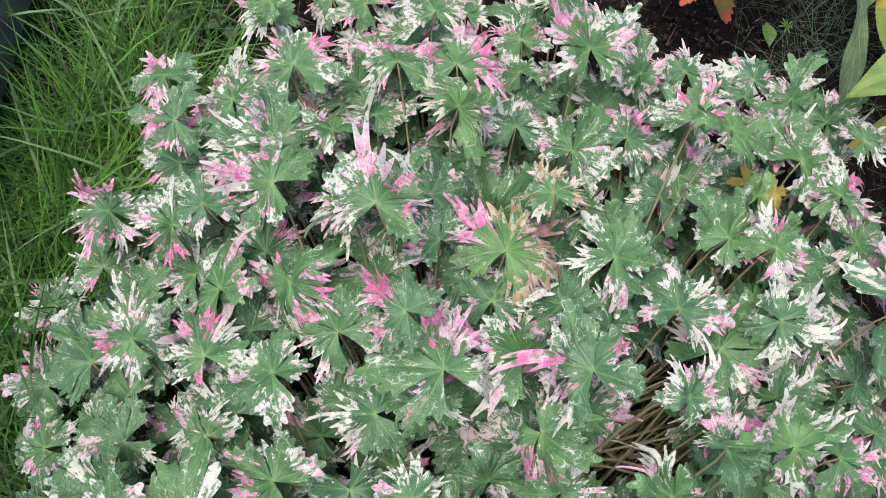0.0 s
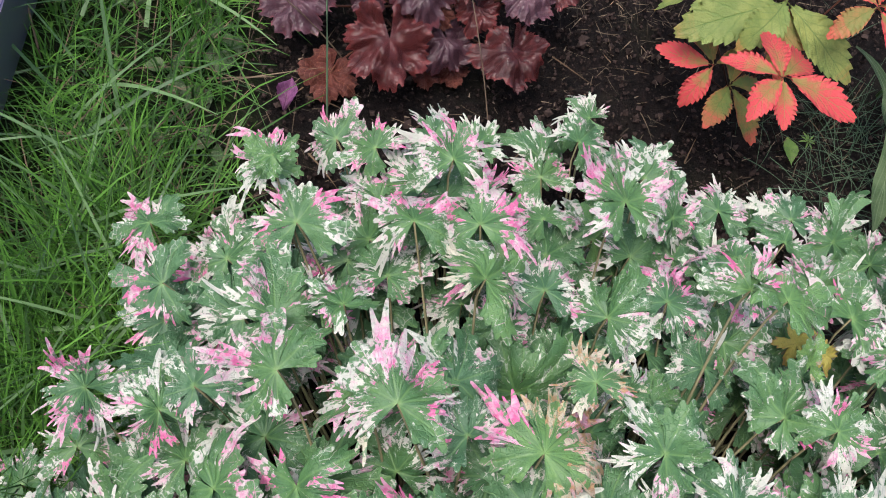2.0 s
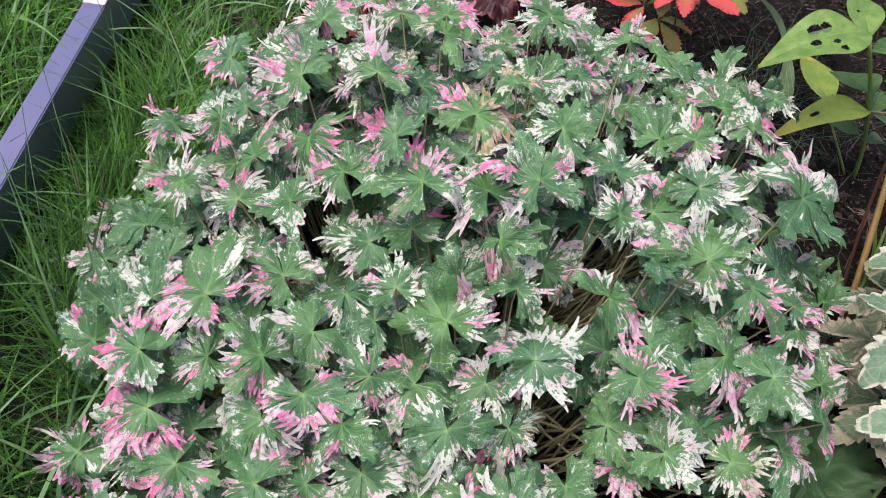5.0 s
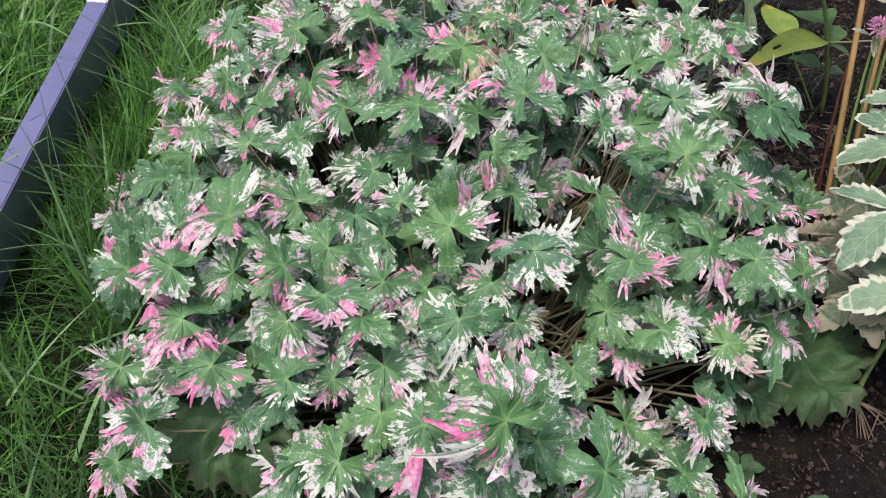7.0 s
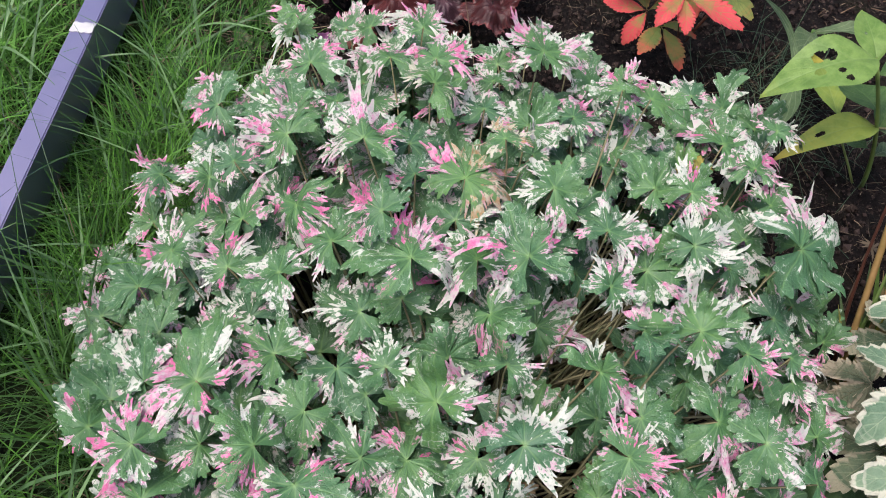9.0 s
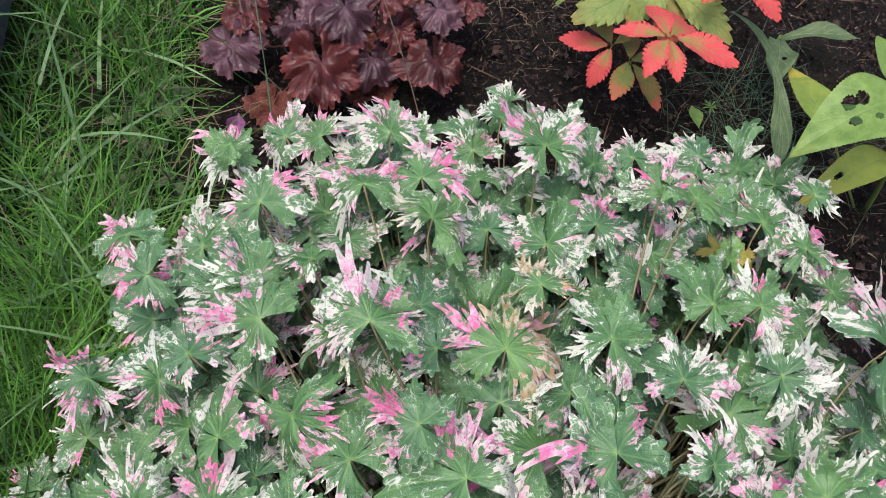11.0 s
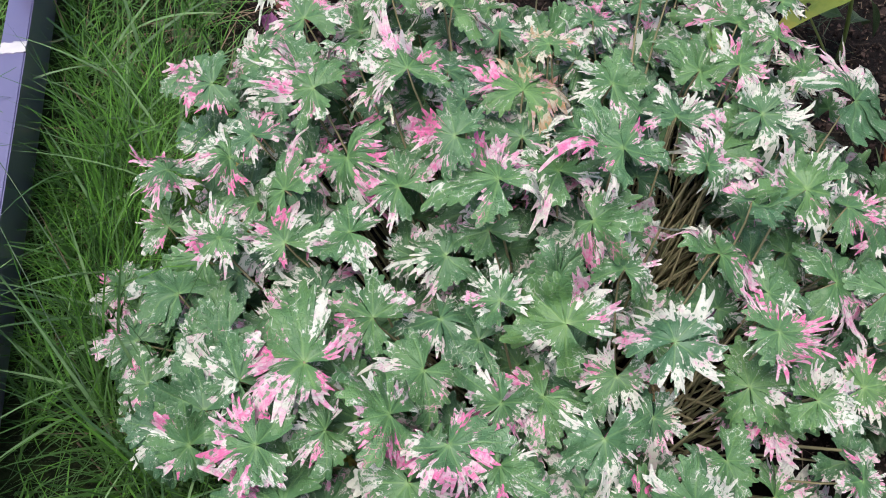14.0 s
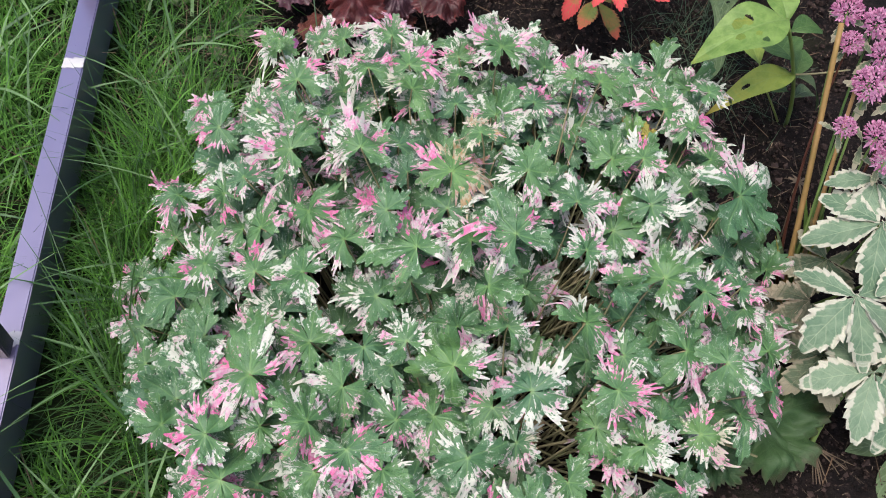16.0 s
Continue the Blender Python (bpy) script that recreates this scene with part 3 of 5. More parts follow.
def leaflet(rng, length, width, mat, teeth=10, depth=0.14, droop=0.25, fold=0.2, belly=0.5, stalk=0.03, name="leaflet"):
    """A pointed leaflet along +x, its edge sawn into teeth that point forward, folded along its rib and quilted between its veins."""
    n, across = teeth * 3, 8
    verts, polar = [], []
    bend, ph = rng.normal(0, 0.10), rng.uniform(0, 6.28)
    for i in range(n + 1):
        t = i / n
        p = max(0.0, (t - stalk) / (1 - stalk))
        half = width / 2 * max(0.03, math.sin(math.pi * p ** (math.log(0.5) / math.log(belly)))) ** 0.85
        saw = (0.0, 0.55, 1.0)[i % 3]
        half *= 1 - depth * (1 - saw) if 0.12 < p < 0.97 else 1.0
        for k in range(across + 1):
            u = 2 * k / across - 1
            z = -droop * length * t * t + fold * half * abs(u) + 0.010 * length * math.sin(22 * t - 5 * abs(u) + ph) * abs(u) + 0.03 * length * math.sin(4 * t + ph) * u
            x = length * (t - 0.2 * droop * t * t) + 0.10 * width * abs(u) ** 2 * saw - 0.05 * width * abs(u)
            verts.append((x, u * half + bend * length * t * t, z))
            polar.append((t * 2, t, u))
    w = across + 1
    faces = [(i * w + k, (i + 1) * w + k, (i + 1) * w + k + 1, i * w + k + 1) for i in range(n) for k in range(across)]
    return mesh_of(name, verts, faces, mat, True, None, polar)


def ribbon(points, widths, mat, name="leaf"):
    """A leaf along a bent line, its width given at even steps, creased along its middle."""
    pts = [Vector(q) for q in points]
    verts, polar = [], []
    n, across = len(pts), 6
    for i, q in enumerate(pts):
        d = (pts[min(i + 1, n - 1)] - pts[max(i - 1, 0)]).normalized()
        s = d.cross(Vector((0, 0, 1))).normalized()
        w = float(np.interp(i / (n - 1), np.linspace(0, 1, len(widths)), widths)) / 2
        for k in range(across + 1):
            u = 2 * k / across - 1
            verts.append(q + s * (u * w) + Vector((0, 0, 0.3 * w * abs(u) + 0.12 * w * math.sin(i * 0.9 + 2 * u))))
            polar.append((2 * i / n, i / n, u))
    faces = [(i * 7 + k, (i + 1) * 7 + k, (i + 1) * 7 + k + 1, i * 7 + k + 1) for i in range(n - 1) for k in range(across)]
    return mesh_of(name, verts, faces, mat, True, None, polar)


def lean(at, toward, tilt, spin=0.0):
    """A pose at a place, its upward axis tilted by tilt degrees towards the compass direction toward (degrees)."""
    k = radians(toward)
    axis = Vector((-math.sin(k), math.cos(k), 0))
    return Matrix.Translation(at) @ Matrix.Rotation(radians(tilt), 4, axis) @ Matrix.Rotation(radians(spin), 4, "Z")


# ---- the ground: lawn and soil bed in one sheet ----


def build_ground():
    def axis(lo, hi, step):
        far = np.array([0.15, 0.5, 1.2, 3, 8, 20, 60, 200, 600])
        return np.concatenate([lo - far[::-1], np.arange(lo, hi, step), hi + far])

    xs, ys = axis(-1.2, 1.45, 0.0125), axis(-0.75, 1.75, 0.0125)
    nx, ny = len(xs), len(ys)
    verts = []
    for y in ys:
        for x in xs:
            p = Vector((x, y, 0))
            z = 0.010 * noise.noise(p * 5) + 0.006 * noise.noise(p * 17)
            if x > -0.2:
                z += 0.006 * noise.noise(p * 48) + 0.004 * noise.noise(p * 110)
            near = 1.0 if abs(x) < 2.5 and abs(y) < 3 else 0.0
            verts.append((x, y, (z - 0.008) * near))
    faces = [(j * nx + i, j * nx + i + 1, (j + 1) * nx + i + 1, (j + 1) * nx + i) for j in range(ny - 1) for i in range(nx - 1)]
    tagged(new("ground", mesh_of("ground", verts, faces, M_GROUND)), "dark crumbly soil bed beside a green lawn", "ground", kind="structure")


build_ground()


def strips(name, roots, lengths, widths, dirs, leans, bends, mat, segs=4):
    """Many thin bent strips in one mesh."""
    n = len(roots)
    out = np.zeros((n, segs + 1, 2, 3))
    d = np.stack([np.cos(dirs), np.sin(dirs)], 1)
    s = np.stack([-d[:, 1], d[:, 0]], 1)
    pos = np.array(roots, float).copy()
    ang = leans.copy()
    for i in range(segs + 1):
        w = widths * (1 - (i / segs) ** 1.6) * 0.5 + 0.0001
        out[:, i, 0, :2] = pos[:, :2] - s * w[:, None]
        out[:, i, 1, :2] = pos[:, :2] + s * w[:, None]
        out[:, i, 0, 2] = pos[:, 2]
        out[:, i, 1, 2] = pos[:, 2] + widths * 0.25
        step = lengths / segs
        pos[:, :2] += d * (np.sin(ang) * step)[:, None]
        pos[:, 2] += np.cos(ang) * step
        pos[:, 2] = np.maximum(pos[:, 2], 0.003)
        ang = ang + bends / segs
    base = (np.arange(n) * (segs + 1) * 2)[:, None]
    quads = np.array([[2 * i, 2 * i + 1, 2 * i + 3, 2 * i + 2] for i in range(segs)])
    faces = (base[:, :, None] + quads[None]).reshape(-1, 4)
    return mesh_of(name, out.reshape(-1, 3), faces, mat)


def bed_edge(y):
    """The lawn's edge towards the bed."""
    return -0.13 + 0.03 * math.sin(5 * y + 1) + 0.02 * math.sin(13 * y) - 0.22 * min(max(0.0, y - 0.72), 0.2) + (0.25 * max(0.0, 0.1 - y))


def build_grass():
    rng = np.random.default_rng(5)
    roots = []
    while len(roots) < 29000:
        x, y = rng.uniform(-1.15, 0.12), rng.uniform(-0.6, 1.7)
        if x > bed_edge(y) + abs(rng.normal(0, 0.025)) or abs(x + 0.4775 - 0.0717 * (y - 0.35)) < 0.026:
            continue
        if 0.5 < noise.noise(Vector((x * 9, y * 9, 3))) + rng.uniform(0, 0.75):
            continue
        if -0.42 < x < -0.16 and y < 0.3 and rng.uniform() < 0.4:
            continue
        if y > 0.55 and x > -0.42 + rng.normal(0, 0.05) and rng.uniform() < 0.25:
            continue
        roots.append((x, y, -0.005))
    # a denser fringe along the mound
    while len(roots) < 31000:
        x, y = rng.uniform(-0.36, -0.18), rng.uniform(0.1, 0.7)
        if x < bed_edge(y) - 0.03:
            roots.append((x, y, -0.005))
    roots = np.array(roots)
    n = len(roots)
    near = np.array([noise.noise(Vector((x * 4, y * 4, 7))) for x, y, z in roots])
    tall = np.clip(1 - np.abs(roots[:, 0] + 0.36) * 1.3, 0.45, 1)
    lengths = rng.gamma(4, 0.027, n) * (0.9 + near * 0.5) * tall + 0.03
    beside = np.abs(roots[:, 0] + 0.4775 - 0.0717 * (roots[:, 1] - 0.35))
    lengths = np.where(beside < 0.11, np.minimum(lengths, 0.055 + 0.5 * beside), lengths)
    dirs = rng.uniform(0, 6.28, n) + near * 2
    widths, leans, bends = 0.0011 + rng.gamma(2.0, 0.0007, n), np.abs(rng.normal(0.6, 0.4, n)), rng.uniform(0.1, 1.5, n)
    # lit green past the railing, shade-darkened green mostly beside the bed
    lit_green = (roots[:, 0] + rng.normal(0, 0.06, n) < -0.47) | (rng.uniform(0, 1, n) < 0.25 + 0.4 * (roots[:, 1] > 0.3) + 0.15 * (roots[:, 1] > 0.8))
    for name, pick, mat, label in (("grass", ~lit_green, M_GRASS, "long bluish green grass between railing and bed, darkened as in shade"), ("lush_grass", lit_green, M_LAWN, "long bright green lawn grass")):
        me = strips(name, roots[pick], lengths[pick], widths[pick], dirs[pick], leans[pick], bends[pick], mat)
        tagged(new(name, me), label, "grass", kind="stuff")
    # long blades lying over the others
    k = 700
    back = roots[roots[:, 0] < -0.24]
    lying = back[rng.integers(0, len(back), k)] + np.stack([np.zeros(k), np.zeros(k), rng.uniform(0.01, 0.06, k)], 1)
    lying = lying[np.abs(lying[:, 0] + 0.4775 - 0.0717 * (lying[:, 1] - 0.35)) > 0.06]
    k = len(lying)
    me = strips("lying_grass", lying, rng.uniform(0.10, 0.26, k), rng.uniform(0.003, 0.0062, k), rng.uniform(0, 6.28, k), rng.uniform(0.6, 1.25, k), rng.uniform(0.2, 0.9, k), M_BLADE, 7)
    tagged(new("lying_grass", me), "long wide bluish green blades lying over the lawn", "grass", kind="stuff")
    k = 9000
    wide = np.stack([rng.normal(-0.9, 1.1, k), rng.normal(0.5, 1.3, k), np.full(k, -0.005)], 1)
    wide = wide[((wide[:, 0] < -1.0) | ((wide[:, 1] > 1.6) & (wide[:, 0] < -0.15)) | ((wide[:, 1] < -0.55) & (wide[:, 0] < -0.1)))]
    m = len(wide)
    me = strips("outer_grass", wide, rng.uniform(0.06, 0.16, m), rng.uniform(0.003, 0.007, m), rng.uniform(0, 6.28, m), np.abs(rng.normal(0.6, 0.4, m)), rng.uniform(0.1, 1.5, m), M_LAWN)
    tagged(new("outer_grass", me), "long green lawn grass beyond the railing", "grass", kind="stuff")
    k = 900
    pick = roots[rng.integers(0, n, k)] + [0, 0, 0.012]
    worn = np.stack([rng.normal(-0.20, 0.07, 170), rng.uniform(0.6, 1.35, 170), rng.uniform(0.004, 0.018, 170)], 1)
    pick = np.concatenate([pick, worn[worn[:, 0] < -0.1]])
    k = len(pick)
    me = strips("dry_grass", pick, rng.uniform(0.05, 0.16, k), rng.uniform(0.001, 0.0026, k), rng.uniform(0, 6.28, k), rng.uniform(0.8, 1.4, k), rng.uniform(0.0, 0.6, k), M_STRAW)
    tagged(new("dry_grass", me), "dry straw-coloured blades among the lawn grass", "grass", kind="stuff")


build_grass()


def build_litter():
    rng = np.random.default_rng(8)
    k = 4800
    roots = np.stack([rng.uniform(-0.14, 1.05, k), rng.uniform(-0.35, 1.3, k), rng.uniform(0.003, 0.010, k)], 1)
    thick = np.array([noise.noise(Vector((x * 4.5, y * 4.5, 2))) for x, y, z in roots]) + rng.uniform(-0.5, 0.5, k)
    roots = roots[thick > -0.05]
    # a mat of old straw beside the coral bells
    mat_ = np.stack([rng.normal(0.432, 0.06, 220), rng.normal(1.076, 0.07, 220), rng.uniform(0.005, 0.014, 220)], 1)
    roots = np.concatenate([roots, mat_])
    k = len(roots)
    me = strips("straw_litter", roots, rng.gamma(2, 0.008, k) + 0.003, rng.gamma(2.5, 0.00020, k) + 0.0002, rng.uniform(0, 6.28, k), rng.uniform(1.2, 1.7, k), rng.uniform(-0.9, 0.9, k), M_STRAW, 5)
    tagged(new("straw_litter", me), "dry straw and thin twigs lying on dark soil", "litter", kind="stuff")
    k = 260
    spots = np.stack([rng.uniform(-0.1, 1.05, k), rng.uniform(-0.35, 1.3, k), rng.uniform(0.004, 0.010, k)], 1)
    me = strips("twigs", spots, rng.uniform(0.02, 0.075, k), rng.uniform(0.0009, 0.0024, k), rng.uniform(0, 6.28, k), rng.uniform(1.35, 1.6, k), rng.uniform(-0.4, 0.6, k), M_TWIG, 5)
    tagged(new("twigs", me), "thin brown twigs and bark shreds on dark soil", "litter", kind="stuff")
    k = 2600
    spots = np.stack([rng.uniform(-0.14, 1.05, k), rng.uniform(-0.35, 1.3, k), rng.uniform(0.003, 0.007, k)], 1)
    me = strips("bark_flecks", spots, rng.uniform(0.002, 0.008, k), rng.uniform(0.0008, 0.0024, k), rng.uniform(0, 6.28, k), rng.uniform(1.2, 1.6, k), rng.uniform(-0.6, 0.6, k), M_FLECK, 2)
    tagged(new("bark_flecks", me), "small pale bark flecks and fibres on dark soil", "litter", kind="stuff")
    verts, faces = [], []
    base = [Vector(v) for v in ((1, 0, 0), (-1, 0, 0), (0, 1, 0), (0, -1, 0), (0, 0, 1), (0, 0, -1))]
    tris = ((0, 2, 4), (2, 1, 4), (1, 3, 4), (3, 0, 4), (2, 0, 5), (1, 2, 5), (3, 1, 5), (0, 3, 5))
    for i in range(34000):
        c = Vector((rng.uniform(-0.14, 1.05), rng.uniform(-0.35, 1.3), rng.uniform(-0.004, 0.004)))
        if ((c.x - 0.16) / 0.36) ** 2 + ((c.y - 0.22) / 0.36) ** 2 < 1:
            continue
        r = 0.0007 + rng.gamma(1.2, 0.0011)
        turn = Euler(rng.uniform(0, 6.28, 3)).to_matrix()
        o = len(verts)
        verts += [c + turn @ (b * r * rng.uniform(0.6, 1.3)) for b in base]
        faces += [(o + a, o + b, o + d) for a, b, d in tris]
    for i in range(3600):
        c = Vector((rng.uniform(-0.14, 1.05), rng.uniform(-0.35, 1.3), rng.uniform(-0.004, 0.001)))
        if ((c.x - 0.16) / 0.36) ** 2 + ((c.y - 0.22) / 0.36) ** 2 < 1 or noise.noise(c * 7) < -0.15:
            continue
        r = 0.0024 + rng.gamma(1.3, 0.0014)
        turn = Euler(rng.uniform(0, 6.28, 3)).to_matrix()
        o = len(verts)
        verts += [c + turn @ (b * r * rng.uniform(0.6, 1.2)) for b in base]
        faces += [(o + a, o + b, o + d) for a, b, d in tris]
    tagged(new("soil_crumbs", mesh_of("soil_crumbs", verts, faces, M_CLOD, False)), "loose dark brown soil crumbs on the bed", "soil", kind="stuff")


build_litter()

# ---- the low metal railing beside the lawn ----


def box_mesh(name, size, mat, bevel=0.002):
    bm = bmesh.new()
    bmesh.ops.create_cube(bm, size=1.0)
    bmesh.ops.scale(bm, vec=size, verts=bm.verts)
    bmesh.ops.bevel(bm, geom=bm.edges[:], offset=bevel, segments=2, affect="EDGES")
    me = bpy.data.meshes.new(name)
    bm.to_mesh(me)
    bm.free()
    me.materials.append(mat)
    return me


def build_railing():
    """Its bottom rail runs nearly along y; distances are along it from its middle."""
    rail = thing("metal_railing", "dark grey painted metal railing with bare white weld spots", "railing", (-0.4775, 0.35, 0))
    rail.rotation_euler = (0, 0, radians(-4.1))
    part("bottom_rail", box_mesh("bottom_rail", (0.036, 3.0, 0.092), M_RAIL), rail, "", pose(0, 0, 0.074))
    for y in (-1.45, 1.45):
        part("foot", box_mesh("foot", (0.036, 0.06, 0.034), M_RAIL), rail, "", pose(0, y, 0.012))
    # balusters share the rail's paint; their shade is put into the colour
    bar = box_mesh("baluster", (0.029, 0.029, 0.80), M_POST)
    for y in (-0.312, -0.134, 0.582):
        part("baluster", bar, rail, "", pose(-0.0035, y, 0.52))
    rng = np.random.default_rng(3)
    for y, x, w in ((-0.296, 0.002, 0.034), (-0.118, 0.009, 0.02), (0.403, 0.0, 0.036), (0.602, 0.003, 0.03)):
        ring = []
        for i in range(26):
            a = 2 * math.pi * i / 26
            sx, sy = math.cos(a), math.sin(a)
            k = max(abs(sx), abs(sy))
            ring.append((sx / k * w / 2 + rng.normal(0, 0.0009), sy / k * 0.011 + rng.normal(0, 0.0016), 0.0012))
        low = [(a, b, 0) for a, b, c in ring]
        faces = [tuple(range(26))] + [(i, i + 26, (i + 1) % 26 + 26, (i + 1) % 26)[::-1] for i in range(26)]
        part("bare_spot", mesh_of("bare_spot", ring + low, faces, M_BARE, False), rail, "chipped bare white patch", pose(x, y, 0.1201))


build_railing()

# ---- the variegated mound ----
LEAVES = []


def grow(*rows):
    """Rows of place, radius, paleness and eight letters of growth round the compass from east; where known, the way of the middle lobe."""
    for row in rows:
        LEAVES.append(row)


# far rim of the mound
grow(
    (-0.058, 0.546, 0.288, 0.058, 0.25, "spsqppsg", 112), (-0.177, 0.497, 0.246, 0.054, 0.3, "gggqppqg", 180),
    (-0.241, 0.410, 0.202, 0.056, 0.1, "ssppqpps", 170), (0.047, 0.539, 0.316, 0.050, 0.15, "spppsqsg"),
    (0.106, 0.535, 0.324, 0.060, 0.3, "ppqpsssp", 92), (0.106, 0.474, 0.342, 0.062, 0.55, "cgscccgc", 60),
    (-0.121, 0.523, 0.250, 0.050, 0.1, "sgsssssg"), (0.249, 0.571, 0.316, 0.076, 0.3, "sqsqsqgs", 92),
    (0.288, 0.480, 0.292, 0.056, 0.3, "spqqwgss", 62), (0.173, 0.490, 0.284, 0.052, 0.1, "wswwwggg"),
)
grow(
    (0.371, 0.459, 0.357, 0.060, 0.5, "gspqgggg", 60), (0.498, 0.487, 0.253, 0.076, 0.15, "qqqpsgss", 30),
    (0.335, 0.465, 0.363, 0.045, 0.3, "ppqpsqpq"), (0.531, 0.442, 0.262, 0.050, 0.2, "qqwsqqwq"),
    (0.327, 0.426, 0.266, 0.046, 0.0, "sgpgsgsg"), (0.229, 0.382, 0.326, 0.046, 0.2, "cwwwwsgg"),
    (0.192, 0.381, 0.353, 0.046, 0.5, "bcbcbcbb"), (0.385, 0.372, 0.293, 0.060, 0.2, "ssgggssp", 45),
    (0.190, 0.590, 0.235, 0.045, 0.2, "swwsqsgg"), (0.020, 0.590, 0.255, 0.045, 0.3, "sgpsqsgg"),
)
# middle of the mound
grow(
    (0.028, 0.356, 0.365, 0.062, 0.15, "pppssqpg", 80), (0.002, 0.371, 0.337, 0.056, 0.4, "sssqqqcg", 150),
    (-0.067, 0.395, 0.317, 0.058, 0.15, "ggsqqqsg", 165), (-0.139, 0.399, 0.253, 0.052, 0.1, "pqpsqpqs"),
    (-0.168, 0.380, 0.241, 0.050, 0.2, "gsgsqpqs"), (0.147, 0.324, 0.345, 0.076, 0.9, "bbbppgbb", 62),
    (0.251, 0.328, 0.334, 0.060, 0.15, "gggswwsg", 60), (-0.046, 0.305, 0.299, 0.068, 0.1, "pgsppqpp", -92),
    (0.091, 0.215, 0.337, 0.070, 0.35, "wpppgpgs", 120), (-0.123, 0.247, 0.244, 0.056, 0.2, "gspqwwqs"),
)
grow(
    (0.038, 0.194, 0.252, 0.058, 0.0, "gpswwqgg", 180), (-0.124, 0.081, 0.281, 0.076, 0.25, "psgppqpp", 150),
    (-0.051, 0.131, 0.256, 0.058, 0.1, "gswqqqgg"), (0.017, 0.127, 0.239, 0.054, 0.1, "gwwwgwwg", -60),
    (-0.057, 0.223, 0.277, 0.052, 0.05, "ssgssgss"), (-0.303, 0.249, 0.100, 0.058, 0.0, "gsqpsggs"),
    (-0.252, 0.368, 0.150, 0.052, 0.3, "ssgqqsqg"), (-0.317, 0.346, 0.074, 0.050, 0.0, "ggsqsqqg"),
    (0.056, 0.258, 0.362, 0.050, 0.2, "gggpqqgg"), (0.139, 0.287, 0.314, 0.052, 0.1, "wwwgsgww"),
)
grow(
    (0.216, 0.211, 0.363, 0.066, 0.45, "gpgspqgp", 110), (0.316, 0.287, 0.313, 0.056, 0.15, "swsgsgww"),
    (0.368, 0.261, 0.276, 0.062, 0.2, "ggqqgggs", 28), (0.420, 0.282, 0.304, 0.056, 0.2, "wwwssgww"),
    (0.408, 0.160, 0.318, 0.070, 0.35, "wwwsggwp", 45), (0.180, 0.168, 0.310, 0.056, 0.1, "gsqwwppg", -60),
    (0.347, 0.157, 0.315, 0.050, 0.1, "gppqwggg"), (0.302, 0.117, 0.290, 0.066, 0.2, "qgwqgggq", 30),
    (0.561, 0.307, 0.276, 0.090, 0.15, "gsqsgggg", 5), (0.256, 0.202, 0.203, 0.046, 0.1, "wswsgsww"),
)
# near side of the mound
grow(
    (0.128, 0.076, 0.276, 0.070, 0.5, "sqgggwgg", 120), (0.219, 0.030, 0.287, 0.064, 0.0, "swwsgsww", 28),
    (0.330, 0.027, 0.278, 0.060, 0.7, "pqppsgpp", -30), (0.446, 0.094, 0.232, 0.070, 0.0, "qgsgsgqq", 0),
    (0.465, 0.003, 0.156, 0.060, 0.6, "cqqcgsqc", 0), (0.337, -0.017, 0.186, 0.052, 0.4, "gsspppqg", -90),
    (0.212, -0.097, 0.208, 0.060, 0.1, "wwggggsg", 10), (0.172, -0.191, 0.291, 0.072, 0.2, "qgsqwpqs", 150),
    (0.339, -0.078, 0.109, 0.052, 0.5, "qqqgqqsg"), (0.283, -0.191, 0.196, 0.072, 0.1, "wwgsgsgw", -45),
)
grow(
    (0.055, -0.072, 0.211, 0.062, 0.05, "ssgswwqq", -60), (-0.010, -0.018, 0.264, 0.060, 0.25, "gpppsppp", -70),
    (-0.050, -0.036, 0.240, 0.056, 0.1, "gspssgww"), (-0.056, 0.019, 0.269, 0.060, 0.3, "ssggqppg", 160),
    (-0.161, -0.038, 0.246, 0.070, 0.2, "sggppqpp", 185), (-0.047, -0.095, 0.217, 0.058, 0.0, "sssgsgss"),
    (0.001, -0.085, 0.204, 0.048, 0.0, "sspgsppp"), (-0.125, -0.086, 0.228, 0.056, 0.2, "pgppgppq"),
    (-0.185, -0.149, 0.219, 0.058, 0.1, "ggspspps"), (0.010, -0.170, 0.176, 0.062, 0.3, "sggswwwg"),
)
grow(
    (-0.230, -0.066, 0.195, 0.060, 0.1, "spqwqqps"), (0.053, 0.024, 0.239, 0.050, 0.2, "gspgspqq"),
    (0.136, -0.033, 0.244, 0.058, 0.05, "gswwggww"), (0.205, -0.005, 0.204, 0.046, 0.2, "csgsgsws"),
    (0.159, -0.087, 0.205, 0.044, 0.3, "sppqgggg"), (-0.223, -0.159, 0.156, 0.048, 0.1, "gsgpppss"),
    (0.571, 0.048, 0.182, 0.050, 0.0, "ppqgggpp"), (0.473, 0.158, 0.277, 0.052, 0.1, "ppsgsgpp"),
    (0.429, -0.086, 0.127, 0.052, 0.1, "swqgssqs"), (0.450, -0.185, 0.105, 0.062, 0.45, "gqggggqs"),
)
